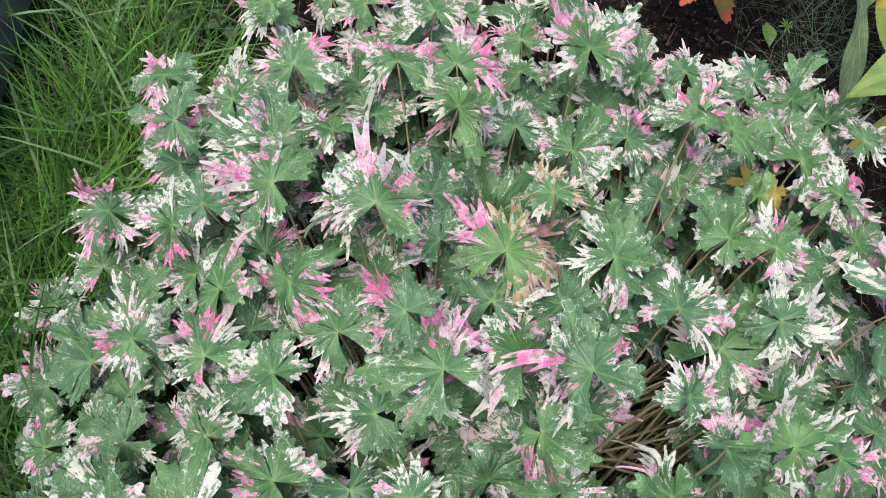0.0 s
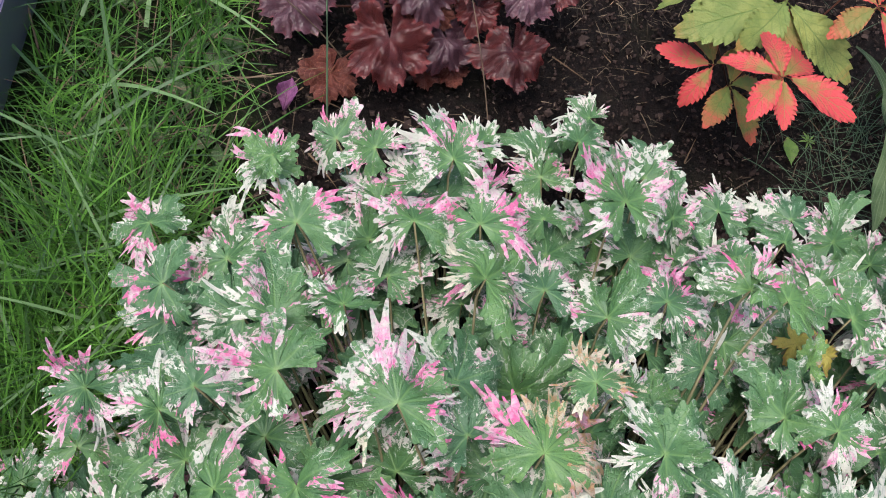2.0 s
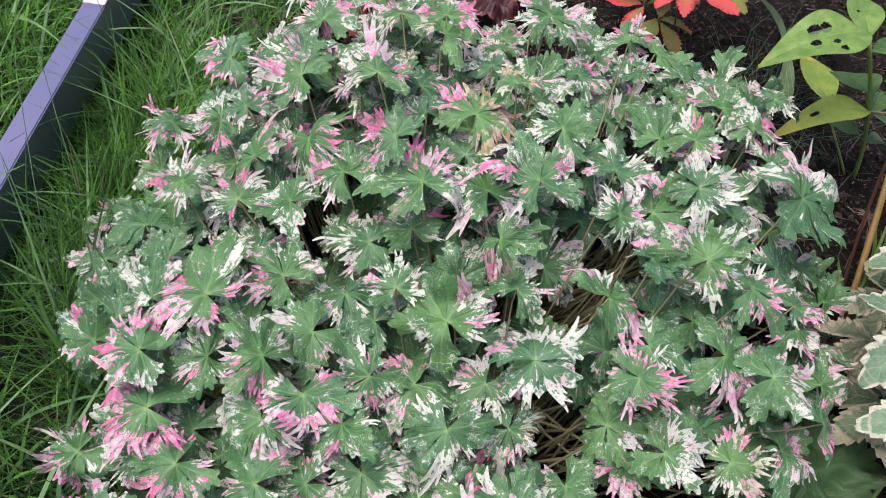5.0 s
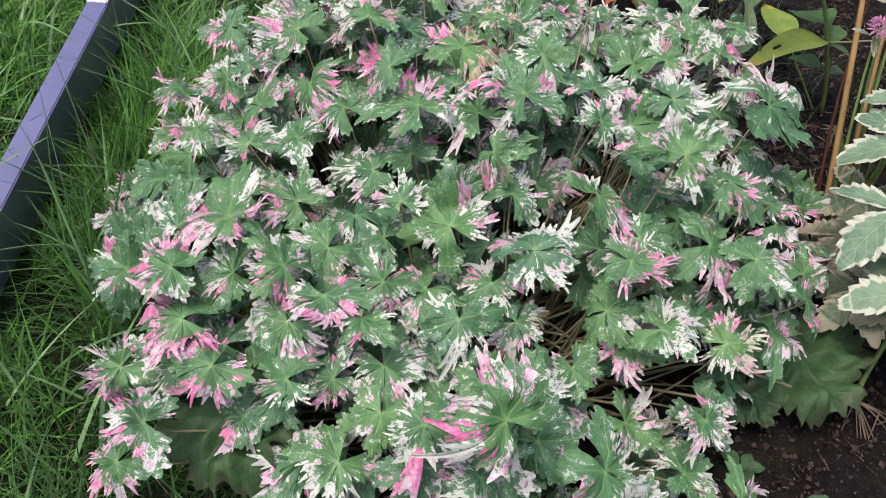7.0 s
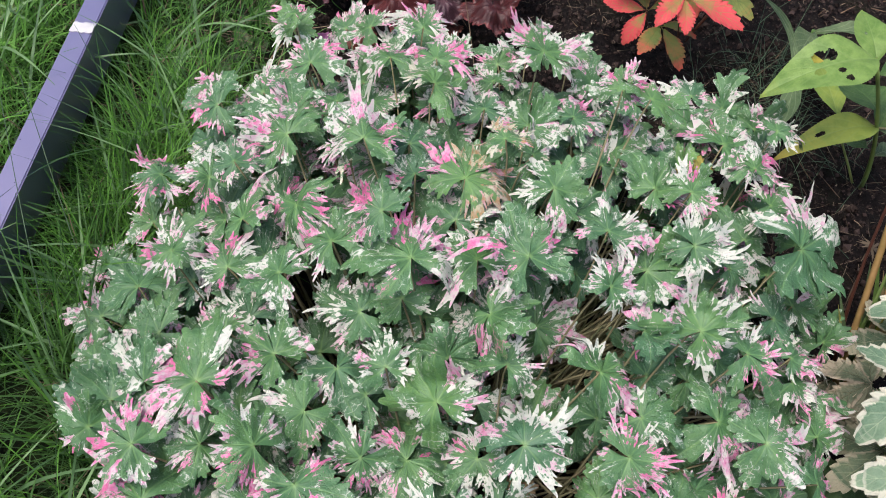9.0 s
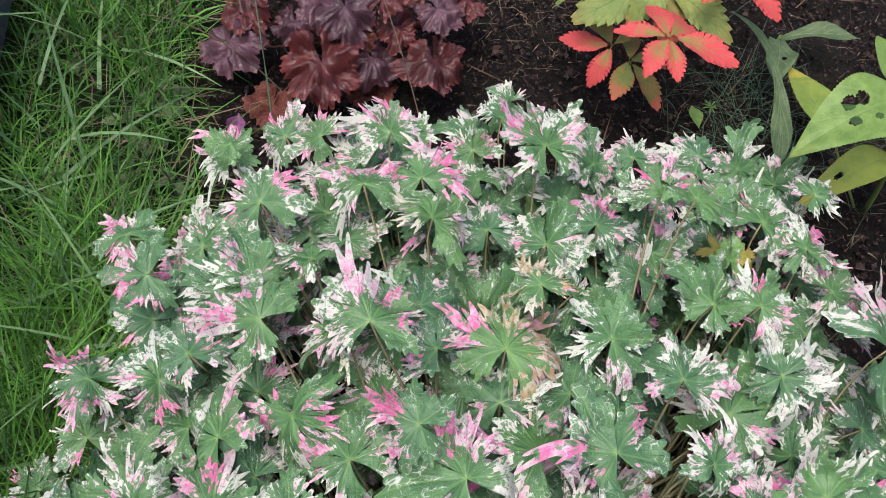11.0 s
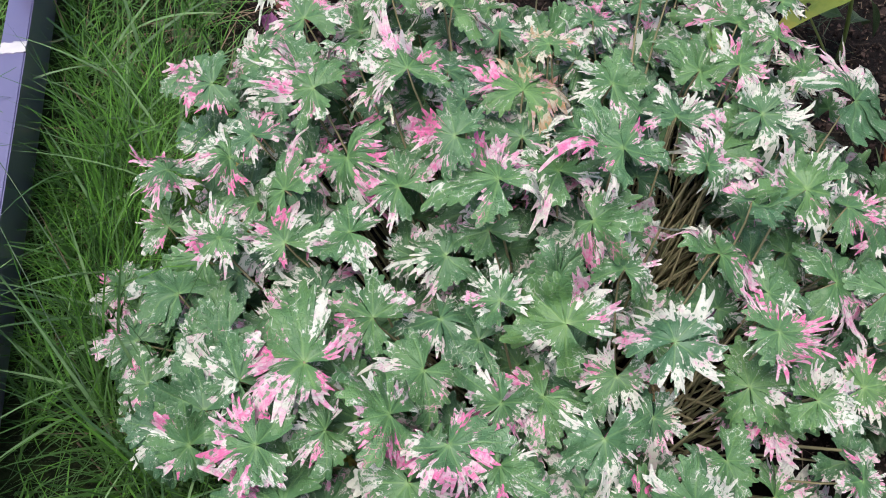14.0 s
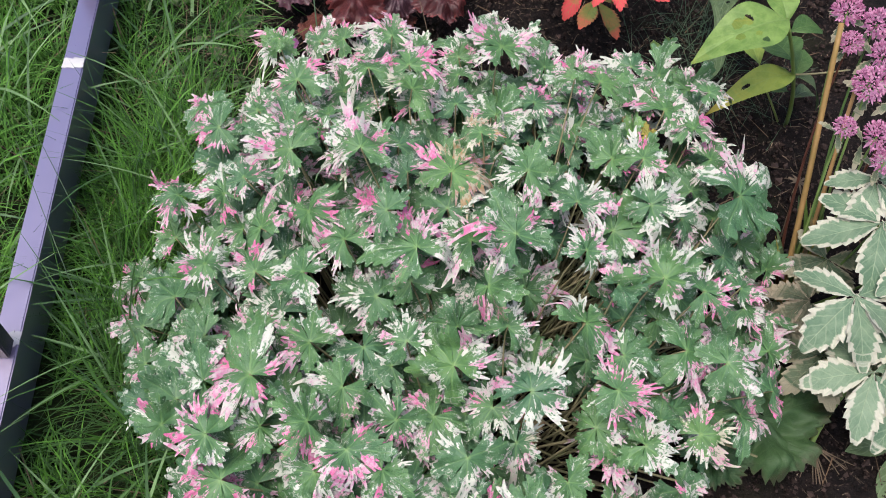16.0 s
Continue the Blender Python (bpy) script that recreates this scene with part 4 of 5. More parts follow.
grow(
    (0.365, -0.029, 0.225, 0.050, 0.3, "wsggggss"), (0.309, 0.003, 0.215, 0.050, 0.4, "gggggggs"),
    (0.072, 0.113, 0.277, 0.048, 0.1, "wswwsgww"), (0.202, 0.121, 0.285, 0.046, 0.05, "swwwgsgs"),
    (-0.176, 0.010, 0.274, 0.062, 0.15, "pgpppsss"), (0.498, 0.073, 0.230, 0.052, 0.5, "sqgggggs"),
    (0.053, -0.124, 0.198, 0.052, 0.5, "gggsgsgg"), (0.096, -0.174, 0.257, 0.056, 0.05, "qgswwwqs"),
    (-0.290, 0.180, 0.120, 0.048, 0.1, "ssgqwsqs"), (0.560, 0.200, 0.200, 0.050, 0.1, "qssggqwq"),
)

grow(
    (0.280, 0.775, 0.150, 0.045, 0.2, "sqwsggss"), (0.137, 0.715, 0.170, 0.050, 0.2, "sswwwsgg"),
    (-0.024, 0.668, 0.240, 0.048, 0.4, "gsqqpsgg"), (-0.085, 0.600, 0.300, 0.042, 0.5, "ggpgqsgg"),
    (0.471, 0.643, 0.147, 0.052, 0.1, "wsswwwgg"), (0.581, 0.655, 0.120, 0.046, 0.0, "sqqsgggg"),
    (0.014, 0.640, 0.272, 0.046, 0.2, "qspqsqgg"), (0.396, 0.486, 0.224, 0.050, 0.0, "gsqgsgpg"),
    (0.087, 0.616, 0.300, 0.050, 0.2, "sppqssgg"), (0.575, 0.517, 0.255, 0.050, 0.1, "qwqqsgqw"),
)
grow(
    (0.549, 0.395, 0.246, 0.050, 0.1, "sgqsgqwq"), (-0.014, 0.456, 0.316, 0.050, 0.2, "gsqswqsg"),
    (-0.123, 0.555, 0.203, 0.048, 0.0, "sgsssggs"), (-0.117, 0.176, 0.222, 0.050, 0.1, "sswqwqsg"),
    (-0.188, 0.257, 0.256, 0.050, 0.2, "swqqqwsq"), (0.423, 0.356, 0.310, 0.046, 0.3, "sgqsgsqp"),
    (0.309, 0.198, 0.335, 0.046, 0.0, "swqwsgww"), (0.117, -0.058, 0.199, 0.048, 0.1, "gqwsgsww"),
    (0.178, 0.038, 0.222, 0.048, 0.1, "swwqsgws"),
)
grow(
    (0.031, -0.044, 0.258, 0.048, 0.1, "wsgsqwsg"), (0.562, 0.174, 0.185, 0.048, 0.0, "sqqgsgpw"),
    (0.430, 0.430, 0.275, 0.034, 1.0, "bgbgcgbg"), (0.230, 0.025, 0.180, 0.028, 0.9, "cbcbcbcb"),
    (0.330, 0.600, 0.235, 0.048, 0.1, "sqwsgsgs"), (0.200, 0.660, 0.200, 0.046, 0.2, "sqwqsggs"),
)

# low leaves along the foot of the mound
grow(
    (-0.055, -0.225, 0.130, 0.054, 0.1, "ggsgpqsg"),
    (0.020, -0.245, 0.125, 0.056, 0.2, "sgsgwwsg"), (0.095, -0.250, 0.150, 0.056, 0.1, "gsgswqsg"),
    (0.235, -0.245, 0.130, 0.056, 0.1, "wsgsgwws"), (0.330, -0.205, 0.120, 0.052, 0.2, "wsgggsws"),
    (0.250, 0.715, 0.190, 0.052, 0.1, "sgsswsgg"), (0.330, 0.690, 0.190, 0.050, 0.1, "sqwsgsgg"),
    (0.400, 0.630, 0.200, 0.052, 0.0, "swqsgsgg"), (0.460, 0.585, 0.220, 0.050, 0.1, "wssgsgsg"),
)
grow(
    (0.215, 0.715, 0.150, 0.048, 0.1, "ggsgwsgg"), (0.080, 0.690, 0.225, 0.048, 0.2, "swsqpsgg"),
    (0.385, 0.550, 0.250, 0.050, 0.0, "gssqsgsg"), (0.300, 0.640, 0.245, 0.052, 0.1, "sswwssgg"),
    (0.150, -0.250, 0.105, 0.050, 0.0, "gggsgsgg"),
)

grow((-0.206, 0.586, 0.190, 0.050, 0.1, "sgqppqsg"), (-0.082, 0.591, 0.330, 0.026, 0.5, "ggsggggg"))

grow(
    (0.586, 0.179, 0.143, 0.056, 0.0, "pggsggsp"), (0.641, 0.265, 0.130, 0.050, 0.1, "sggsggqs"),
    (0.600, 0.190, 0.110, 0.048, 0.0, "gggsgggs"),
    (0.439, -0.054, 0.100, 0.048, 0.1, "sggsgwss"),
)

grow(
    (0.560, 0.440, 0.180, 0.052, 0.0, "sgsqgggs"), (0.600, 0.375, 0.190, 0.050, 0.1, "sqgsggqs"),
    (0.520, 0.360, 0.215, 0.052, 0.1, "gwsgsgsg"), (0.545, 0.250, 0.205, 0.052, 0.0, "sggsgwsg"),
    (0.480, 0.290, 0.250, 0.050, 0.2, "wsgsgsgs"), (0.520, 0.120, 0.165, 0.050, 0.0, "sggsgsqs"),
    (0.450, 0.230, 0.215, 0.050, 0.0, "gsgwsgsg"), (0.610, 0.500, 0.150, 0.048, 0.1, "swgsgggs"),
)

grow(
    (0.485, 0.624, 0.200, 0.052, 0.1, "sgwsgsgs"), (0.524, 0.594, 0.210, 0.052, 0.1, "gsgqsgwg"), (0.576, 0.578, 0.190, 0.052, 0.1, "sgsgggqs"),
    (0.559, 0.513, 0.200, 0.054, 0.2, "wsgggsqs"), (0.471, 0.525, 0.240, 0.054, 0.2, "gsqsgwsg"),
)

CROWN = Vector((0.17, 0.20, 0.0))
PITS = ((0.335, 0.345, 0.036), (0.280, 0.050, 0.045), (0.340, -0.030, 0.050), (0.353, 0.300, 0.042), (0.325, 0.188, 0.042), (0.266, 0.006, 0.042), (0.167, -0.056, 0.042), (0.304, -0.119, 0.042), (0.312, -0.051, 0.042))  # gaps between the leaves, open down to the old stems


OLD_LEAVES = (
    (0.307, 0.505, 0.220, 0.036, -100, M_TAN, "withered tan old leaf"), (0.437, 0.462, 0.245, 0.024, 100, M_YEL, "yellowed old leaf"), (0.466, 0.450, 0.245, 0.026, 20, M_YEL, "yellowed old leaf"),
    (-0.155, 0.421, 0.165, 0.030, -90, M_YEL, "yellowed old leaf"), (-0.105, 0.050, 0.160, 0.026, -60, M_YEL, "yellowed old leaf"), (-0.150, 0.360, 0.165, 0.030, -120, M_YEL, "yellowed old leaf"),
    (0.222, 0.020, 0.190, 0.026, -70, M_TAN, "withered tan old leaf"),
)


def build_mound():
    rng = np.random.default_rng(21)
    plant = thing("variegated_plant", "bushy mound of deeply cut green leaves splashed with white and pink", "plant", CROWN)
    shape = np.array([row[:3] for row in LEAVES])
    rows = [(*row[:6], row[6] if len(row) > 6 else None, True) for row in LEAVES]
    letters = ("sggs", "gsgw", "sqgs", "swsg", "gpgs", "gggs", "wsgg", "qsgs", "gggg")
    fill = []
    tries = 0
    while len(fill) < 330 and tries < 24000:
        tries += 1
        a, q = rng.uniform(0, 6.28), math.sqrt(rng.uniform(0, 1))
        x, y = 0.165 + 0.46 * q * math.cos(a), 0.225 + 0.44 * q * math.sin(a)
        if (x > 0.42 and y < 0.0) or any((x - a) ** 2 + (y - b) ** 2 < r * r for a, b, r in PITS):
            continue
        d2 = (shape[:, 0] - x) ** 2 + (shape[:, 1] - y) ** 2
        w = 1 / (d2 + 0.0012) ** 2
        top = float((shape[:, 2] * w).sum() / w.sum())
        gap = math.sqrt(d2.min())
        low = 0.012 if gap > 0.055 else rng.uniform(0.035, 0.15)
        z = max(top - low - 0.05 * max(0.0, q - 0.85), 0.035)
        if any((x - b[0]) ** 2 + (y - b[1]) ** 2 + (z - b[2]) ** 2 < 0.031 ** 2 for b in fill):
            continue
        word = letters[rng.integers(len(letters))] + letters[rng.integers(len(letters))]
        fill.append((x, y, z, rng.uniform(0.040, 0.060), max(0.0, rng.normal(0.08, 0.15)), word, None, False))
    for i in range(42):
        a = rng.uniform(0.25, 2.9)
        x, y = 0.17 + 0.38 * math.cos(a) * rng.uniform(0.75, 1.0), 0.22 + 0.46 * math.sin(a) * rng.uniform(0.72, 1.0)
        d2 = (shape[:, 0] - x) ** 2 + (shape[:, 1] - y) ** 2
        z = max(0.05, float(shape[int(d2.argmin()), 2]) - rng.uniform(0.03, 0.13))
        word = letters[rng.integers(len(letters))] + letters[rng.integers(len(letters))]
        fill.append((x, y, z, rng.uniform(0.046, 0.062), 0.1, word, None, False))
    lower, thin, singles = [], [], 0
    for x, y, z, radius, light, word, known, main in rows + fill:
        out = Vector((x - 0.18, y - 0.04, 0))
        away = math.degrees(math.atan2(out.y, out.x))
        far = min(out.length / 0.42, 1.3)
        face = away + rng.normal(0, 25) if known is None else known
        push = out.normalized() * (10 * far) + Vector((0, -22 if y > 0.05 else -12, 0)) + Vector((rng.normal(0, 14), rng.normal(0, 14), 0))
        tilt, toward = push.length, math.degrees(math.atan2(push.y, push.x))
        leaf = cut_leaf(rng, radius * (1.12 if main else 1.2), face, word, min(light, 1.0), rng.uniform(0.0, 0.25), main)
        m = Matrix.Translation(-CROWN) @ lean((x, y, z), toward, tilt)
        single = main or z > 0.19
        if single and singles < 290:
            singles += 1
            part("leaf", leaf_mesh("leaf", [leaf]), plant, "", m)
        else:
            turn = np.array(m)
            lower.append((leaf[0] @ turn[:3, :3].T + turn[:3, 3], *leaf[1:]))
        # its stalk, bent from the crown
        tip = m @ Vector((0, 0, -0.001))
        up = m.to_3x3() @ Vector((0, 0, 1))
        foot = Vector((x, y, 0)) - CROWN - out * 0.6
        foot = Vector((foot.x + rng.normal(0, 0.03), foot.y + rng.normal(0, 0.03), -0.005))
        mid = foot.lerp(tip, 0.45) + Vector((rng.normal(0, 0.012), rng.normal(0, 0.012), 0.02))
        pts = bezier(tip, tip - up * min(0.05, z * 0.4), mid, foot, 8)
        if main:
            part("stalk", tube(pts, 0.0011, 0.0019, M_STALK, 5, "stalk"), plant)
        else:
            thin.append((pts, 0.0011, 0.0019))
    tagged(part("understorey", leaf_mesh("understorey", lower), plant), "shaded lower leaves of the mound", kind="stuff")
    # yellowed old leaves
    for x, y, z, r, face, mat, label in OLD_LEAVES:
        m = Matrix.Translation(-CROWN) @ lean((x, y, z), rng.uniform(-140, -40), rng.uniform(8, 30))
        part("leaf", palmate(rng, r, face, mat, "star", 6, 5, 0.45), plant, label, m)
        tip = m @ Vector((0, 0, -0.001))
        foot = Vector((tip.x * 0.7, tip.y * 0.7, -0.005))
        part("stalk", tube(bezier(tip, tip - Vector((0, 0, z * 0.4)), foot + Vector((0, 0, z * 0.3)), foot, 7), 0.0012, 0.0018, M_STALK, 5, "stalk"), plant)
    # old stems lying under the leaves
    for i in range(120):
        a = rng.uniform(-1.0, 0.9)
        base = Vector((min(0.06 + rng.normal(0, 0.11), 0.22), max(rng.normal(0.02, 0.13), -0.16), rng.uniform(0.004, 0.06)))
        end = base + Vector((math.cos(a) * rng.uniform(0.10, 0.22), math.sin(a) * 0.15, rng.uniform(0.01, 0.10)))
        mid = base.lerp(end, 0.5) + Vector((rng.normal(0, 0.015), rng.normal(0, 0.015), rng.uniform(-0.01, 0.04)))
        thin.append((bezier(base, mid, mid, end, 7), 0.0026, 0.0017))
    for i in range(44):
        a = math.radians(rng.normal(40, 20))
        base = Vector((rng.normal(-0.01, 0.03), rng.normal(-0.04, 0.03), rng.uniform(0.0, 0.04)))
        end = base + Vector((math.cos(a), math.sin(a), 0)) * rng.uniform(0.16, 0.32) + Vector((0, 0, rng.uniform(0.05, 0.17)))
        mid = base.lerp(end, 0.5) + Vector((rng.normal(0, 0.012), rng.normal(0, 0.012), rng.uniform(0.0, 0.05)))
        thin.append((bezier(base, base.lerp(mid, 0.7), mid, end, 8), rng.uniform(0.0018, 0.0030), 0.0015))
    tagged(part("stem_tangle", tubes(thin, M_STALK, "stem_tangle"), plant), "tangle of tan and brown stems under the leaves", kind="stuff")
    return plant


build_mound()


def broad_leaf_weed(x, y, z, radius, face, tilt, toward):
    """A broad plain green leaf on its own stalk."""
    rng = np.random.default_rng(int(1000 * (x + 2)))
    ob = thing("broad_leaf_plant", "broad plain dark green lobed leaf close to the soil", "plant", (x, y, 0))
    m = lean((0, 0, z), toward, tilt)
    part("leaf", palmate(rng, radius, face, M_BIG, "ruffled", 8, 7, 0.12), ob, "", m)
    part("stalk", tube(bezier((0, 0, z - 0.002), (0.01, 0, z * 0.6), (0.03, 0.03, z * 0.5), (0.05, 0.05, -0.004), 7), 0.0018, 0.0024, M_STALK, 6, "stalk"), ob)


broad_leaf_weed(-0.116, -0.100, 0.155, 0.092, -110, 16, -120)
broad_leaf_weed(0.600, 0.052, 0.070, 0.106, -40, 12, -60)
broad_leaf_weed(0.520, 0.010, 0.060, 0.060, -110, 10, -90)

# ---- dark red coral bells ----


def build_heuchera():
    rng = np.random.default_rng(4)
    base = Vector((0.09, 1.04, 0))
    ob = thing("coral_bells", "dark red and grey-purple ruffled leaves of a coral bells plant", "plant", base)
    spots = [(-0.084, 0.986, 0.075, 0.046, -110, M_HEUG), (-0.056, 1.020, 0.100, 0.036, -130, M_HEU), (0.011, 0.995, 0.100, 0.032, -100, M_HEUG),
             (0.042, 0.904, 0.105, 0.056, -80, M_HEU), (0.119, 0.932, 0.080, 0.038, -70, M_HEUG), (0.204, 0.908, 0.095, 0.049, -75, M_HEU),
             (0.081, 0.967, 0.150, 0.046, -90, M_HEUG), (0.084, 0.966, 0.115, 0.038, -90, M_RUST), (0.157, 0.964, 0.110, 0.032, -60, M_HEU),
             (0.220, 0.985, 0.120, 0.036, -40, M_HEUG), (-0.058, 1.044, 0.120, 0.036, -150, M_HEU), (0.048, 1.010, 0.120, 0.032, -120, M_HEUG),
             (0.136, 0.980, 0.150, 0.038, 60, M_HEU), (0.013, 1.062, 0.120, 0.040, 120, M_HEU), (0.204, 1.035, 0.130, 0.042, 40, M_HEU),
             (0.090, 1.044, 0.150, 0.044, 90, M_HEUG), (0.272, 1.023, 0.100, 0.036, 10, M_HEU)]
    for x, y, z, r, face, mat in spots:
        toward = math.degrees(math.atan2(y - 1.10, x - 0.09))
        m = Matrix.Translation(-base) @ lean((x, y, z), toward, rng.uniform(10, 30))
        part("leaf", palmate(rng, r * 1.2, face + rng.normal(0, 12), mat, "ruffled", 8, 7, 0.22), ob, "", m)
        tip = Vector((x, y, z)) - base
        part("stalk", tube(bezier(tip, tip - Vector((0, 0, 0.03)), tip * 0.4, (rng.normal(0, 0.02), rng.normal(0, 0.02), -0.005), 7), 0.0013, 0.0018, M_RSTEM, 5, "stalk"), ob)
    for x, y, face, r in ((-0.030, 0.905, -110, 0.044), (0.135, 0.926, -80, 0.027), (0.098, 0.915, -90, 0.026)):
        at = Vector((x, y, 0.022)) - base
        part("leaf", palmate(rng, r, face, M_RUST, "ruffled", 6, 5, 0.1), ob, "old rusty red leaf lying low", lean(at, -90, 14))
        part("stalk", tube(bezier(at, at + Vector((0, 0.03, -0.01)), at * 0.5, (0, 0, -0.004), 6), 0.0012, 0.0016, M_RSTEM, 5, "stalk"), ob)


build_heuchera()

# ---- creeper in autumn red ----


def build_creeper():
    rng = np.random.default_rng(6)
    base = Vector((0.55, 0.93, 0))
    ob = thing("red_creeper", "young creeper with five-fingered leaves turning red and green", "plant", base)
    red, mid, lime = M_VIR, M_VIRM, M_VIRG
    leaves = [  # hub, tilt, its way, then each leaflet's way, length and colour
        ((0.460, 0.882, 0.132), 16, -120, ((168, 0.070, red), (98, 0.072, mid), (232, 0.062, red), (24, 0.050, mid))),
        ((0.481, 0.784, 0.246), 8, -80, ((150, 0.066, red), (90, 0.078, red), (45, 0.092, red), (-18, 0.090, red), (-88, 0.056, red), (-140, 0.068, red))),
        ((0.484, 0.862, 0.120), 10, -80, ((-56, 0.076, mid), (-120, 0.070, mid), (14, 0.070, mid), (70, 0.060, mid))),
        ((0.525, 0.925, 0.215), 12, -90, ((-162, 0.130, lime), (-124, 0.098, lime), (-48, 0.125, lime), (-85, 0.090, mid), (120, 0.085, lime))),
        ((0.605, 0.878, 0.272), 14, -60, ((-150, 0.060, mid), (-60, 0.080, red), (6, 0.086, red), (72, 0.075, red), (135, 0.066, red))),
        ((0.455, 0.975, 0.170), 10, 150, ((185, 0.070, lime), (240, 0.064, lime), (130, 0.080, lime), (80, 0.070, mid), (300, 0.055, lime))),
        ((0.650, 0.985, 0.215), 12, 60, ((170, 0.074, lime), (110, 0.078, red), (50, 0.080, red), (-10, 0.074, mid), (-70, 0.070, lime))),
    ]
    for at, tilt, toward, fingers in leaves:
        hub = lean(Vector(at) - base, toward, tilt)
        for way, length, mat in fingers:
            me = leaflet(rng, length * 1.10, length * rng.uniform(0.46, 0.56), mat, 11, 0.15, rng.uniform(0.10, 0.30), 0.2, 0.52)
            m = hub @ Matrix.Rotation(radians(way), 4, "Z") @ Matrix.Translation((0.002, 0, rng.uniform(-0.002, 0.003))) @ Matrix.Rotation(radians(rng.normal(2, 7)), 4, "Y") @ Matrix.Rotation(radians(rng.normal(0, 9)), 4, "X")
            part("leaflet", me, ob, "", m)
        tip = hub.translation
        part("stalk", tube(bezier(tip, tip - Vector((0, 0, 0.04)), tip * 0.5, tip * 0.15 - Vector((0, 0, 0.004)), 7), 0.0011, 0.0016, M_RSTEM, 5, "stalk"), ob)


build_creeper()

# ---- tall plant with holed yellow-green leaves ----


def build_holed_plant():
    rng = np.random.default_rng(9)
    base = Vector((0.835, 0.645, 0))
    ob = thing("holed_leaf_plant", "leaning plant with yellow-green insect-holed leaves", "plant", base)
    part("stem", tube(bezier((0, 0, -0.005), (-0.010, -0.004, 0.07), (-0.055, -0.018, 0.18), (-0.131, -0.040, 0.318), 10), 0.0042, 0.0028, M_LSTEM, 7), ob)
    rows = [  # start on the stem or beside it, compass, rise, length, width, droop, belly, holes, look
        (-0.131, -0.040, 0.318, 196, 12, 0.165, 0.090, 0.46, 0.38, ((0.40, -0.34, 0.105), (0.50, -0.40, 0.115), (0.38, 0.30, 0.060), (0.36, 0.66, 0.065), (0.54, 0.16, 0.090)), M_PHL),
        (-0.051, -0.016, 0.160, 199, 28, 0.165, 0.054, 0.66, 0.40, ((0.62, -0.20, 0.09),), M_PHLY),
        (-0.063, 0.070, 0.088, 92, 4, 0.165, 0.062, 0.16, 0.50, (), M_PHLY),
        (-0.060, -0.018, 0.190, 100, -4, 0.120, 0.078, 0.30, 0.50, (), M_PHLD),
        (-0.125, -0.038, 0.308, 95, 26, 0.095, 0.056, 0.30, 0.50, ((0.5, 0.3, 0.045),), M_PHL),
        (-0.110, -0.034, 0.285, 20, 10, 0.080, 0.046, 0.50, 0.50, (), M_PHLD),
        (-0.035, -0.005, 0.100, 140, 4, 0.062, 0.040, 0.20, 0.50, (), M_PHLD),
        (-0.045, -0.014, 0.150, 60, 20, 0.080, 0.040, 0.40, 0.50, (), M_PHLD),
        (-0.048, -0.014, 0.155, -5, -6, 0.105, 0.036, 0.80, 0.55, (), M_GREY),
        (-0.020, -0.006, 0.085, 30, 10, 0.085, 0.036, 0.70, 0.50, (), M_GREY),
        (-0.048, -0.014, 0.156, 172, 18, 0.022, 0.008, 0.30, 0.50, (), M_PHL),
    ]
    for x, y, z, way, rise, length, width, droop, belly, holes, mat in rows:
        me = blade(rng, length, width, mat, droop, 0.16, 0.018, belly, 26, holes)
        m = Matrix.Translation((x, y, z)) @ Matrix.Rotation(radians(way), 4, "Z") @ Matrix.Rotation(radians(-rise), 4, "Y")
        part("leaf", me, ob, "yellowing leaf" if mat is M_PHLY else "", m)
    part("stalk", tube(bezier((-0.063, 0.072, 0.088), (-0.055, 0.06, 0.06), (-0.03, 0.03, 0.03), (-0.012, 0.01, -0.004), 7), 0.0016, 0.0022, M_LSTEM, 6, "stalk"), ob)
    part("side_shoot", tube(bezier((-0.049, -0.015, 0.158), (-0.02, -0.02, 0.162), (0.01, -0.02, 0.166), (0.045, -0.02, 0.170), 6), 0.0018, 0.0014, M_STALK, 6, "side_shoot"), ob, "thin pale side shoot")


build_holed_plant()


def build_strap_leaf():
    rng = np.random.default_rng(12)
    ob = thing("grey_leaf_plant", "long curling grey-green leaves lying over the soil", "plant", (0.79, 0.955, 0))
    root = Vector((0.79, 0.955, 0))
    line = bezier((0.645, 0.905, 0.165), (0.735, 0.870, 0.135), (0.740, 0.790, 0.035), (0.655, 0.670, 0.100), 22)
    part("leaf", ribbon([q - root for q in line], (0.004, 0.013, 0.018, 0.014, 0.014, 0.026, 0.034, 0.026, 0.004), M_GREY), ob, "", None)
    for way, rise, length, width, droop, z, belly in ((-120, 30, 0.16, 0.050, 0.25, 0.05, 0.5), (-15, 35, 0.13, 0.036, 0.4, 0.05, 0.5)):
        me = blade(rng, length, width, M_GREY, droop, 0.4, 0.02, belly, 18, ((0.55, 0.3, 0.08),) if length > 0.15 else (), 0.12)
        part("leaf", me, ob, "", Matrix.Translation((0, 0, z)) @ Matrix.Rotation(radians(way), 4, "Z") @ Matrix.Rotation(radians(-rise), 4, "Y"))
    part("stalk", tube(bezier((0, 0, -0.005), (0, 0, 0.02), (0, 0, 0.04), (0, 0, 0.057), 4), 0.004, 0.003, M_GSTEM, 6, "stalk"), ob)


build_strap_leaf()

# ---- masterwort with cream-edged leaves and pink flower heads ----


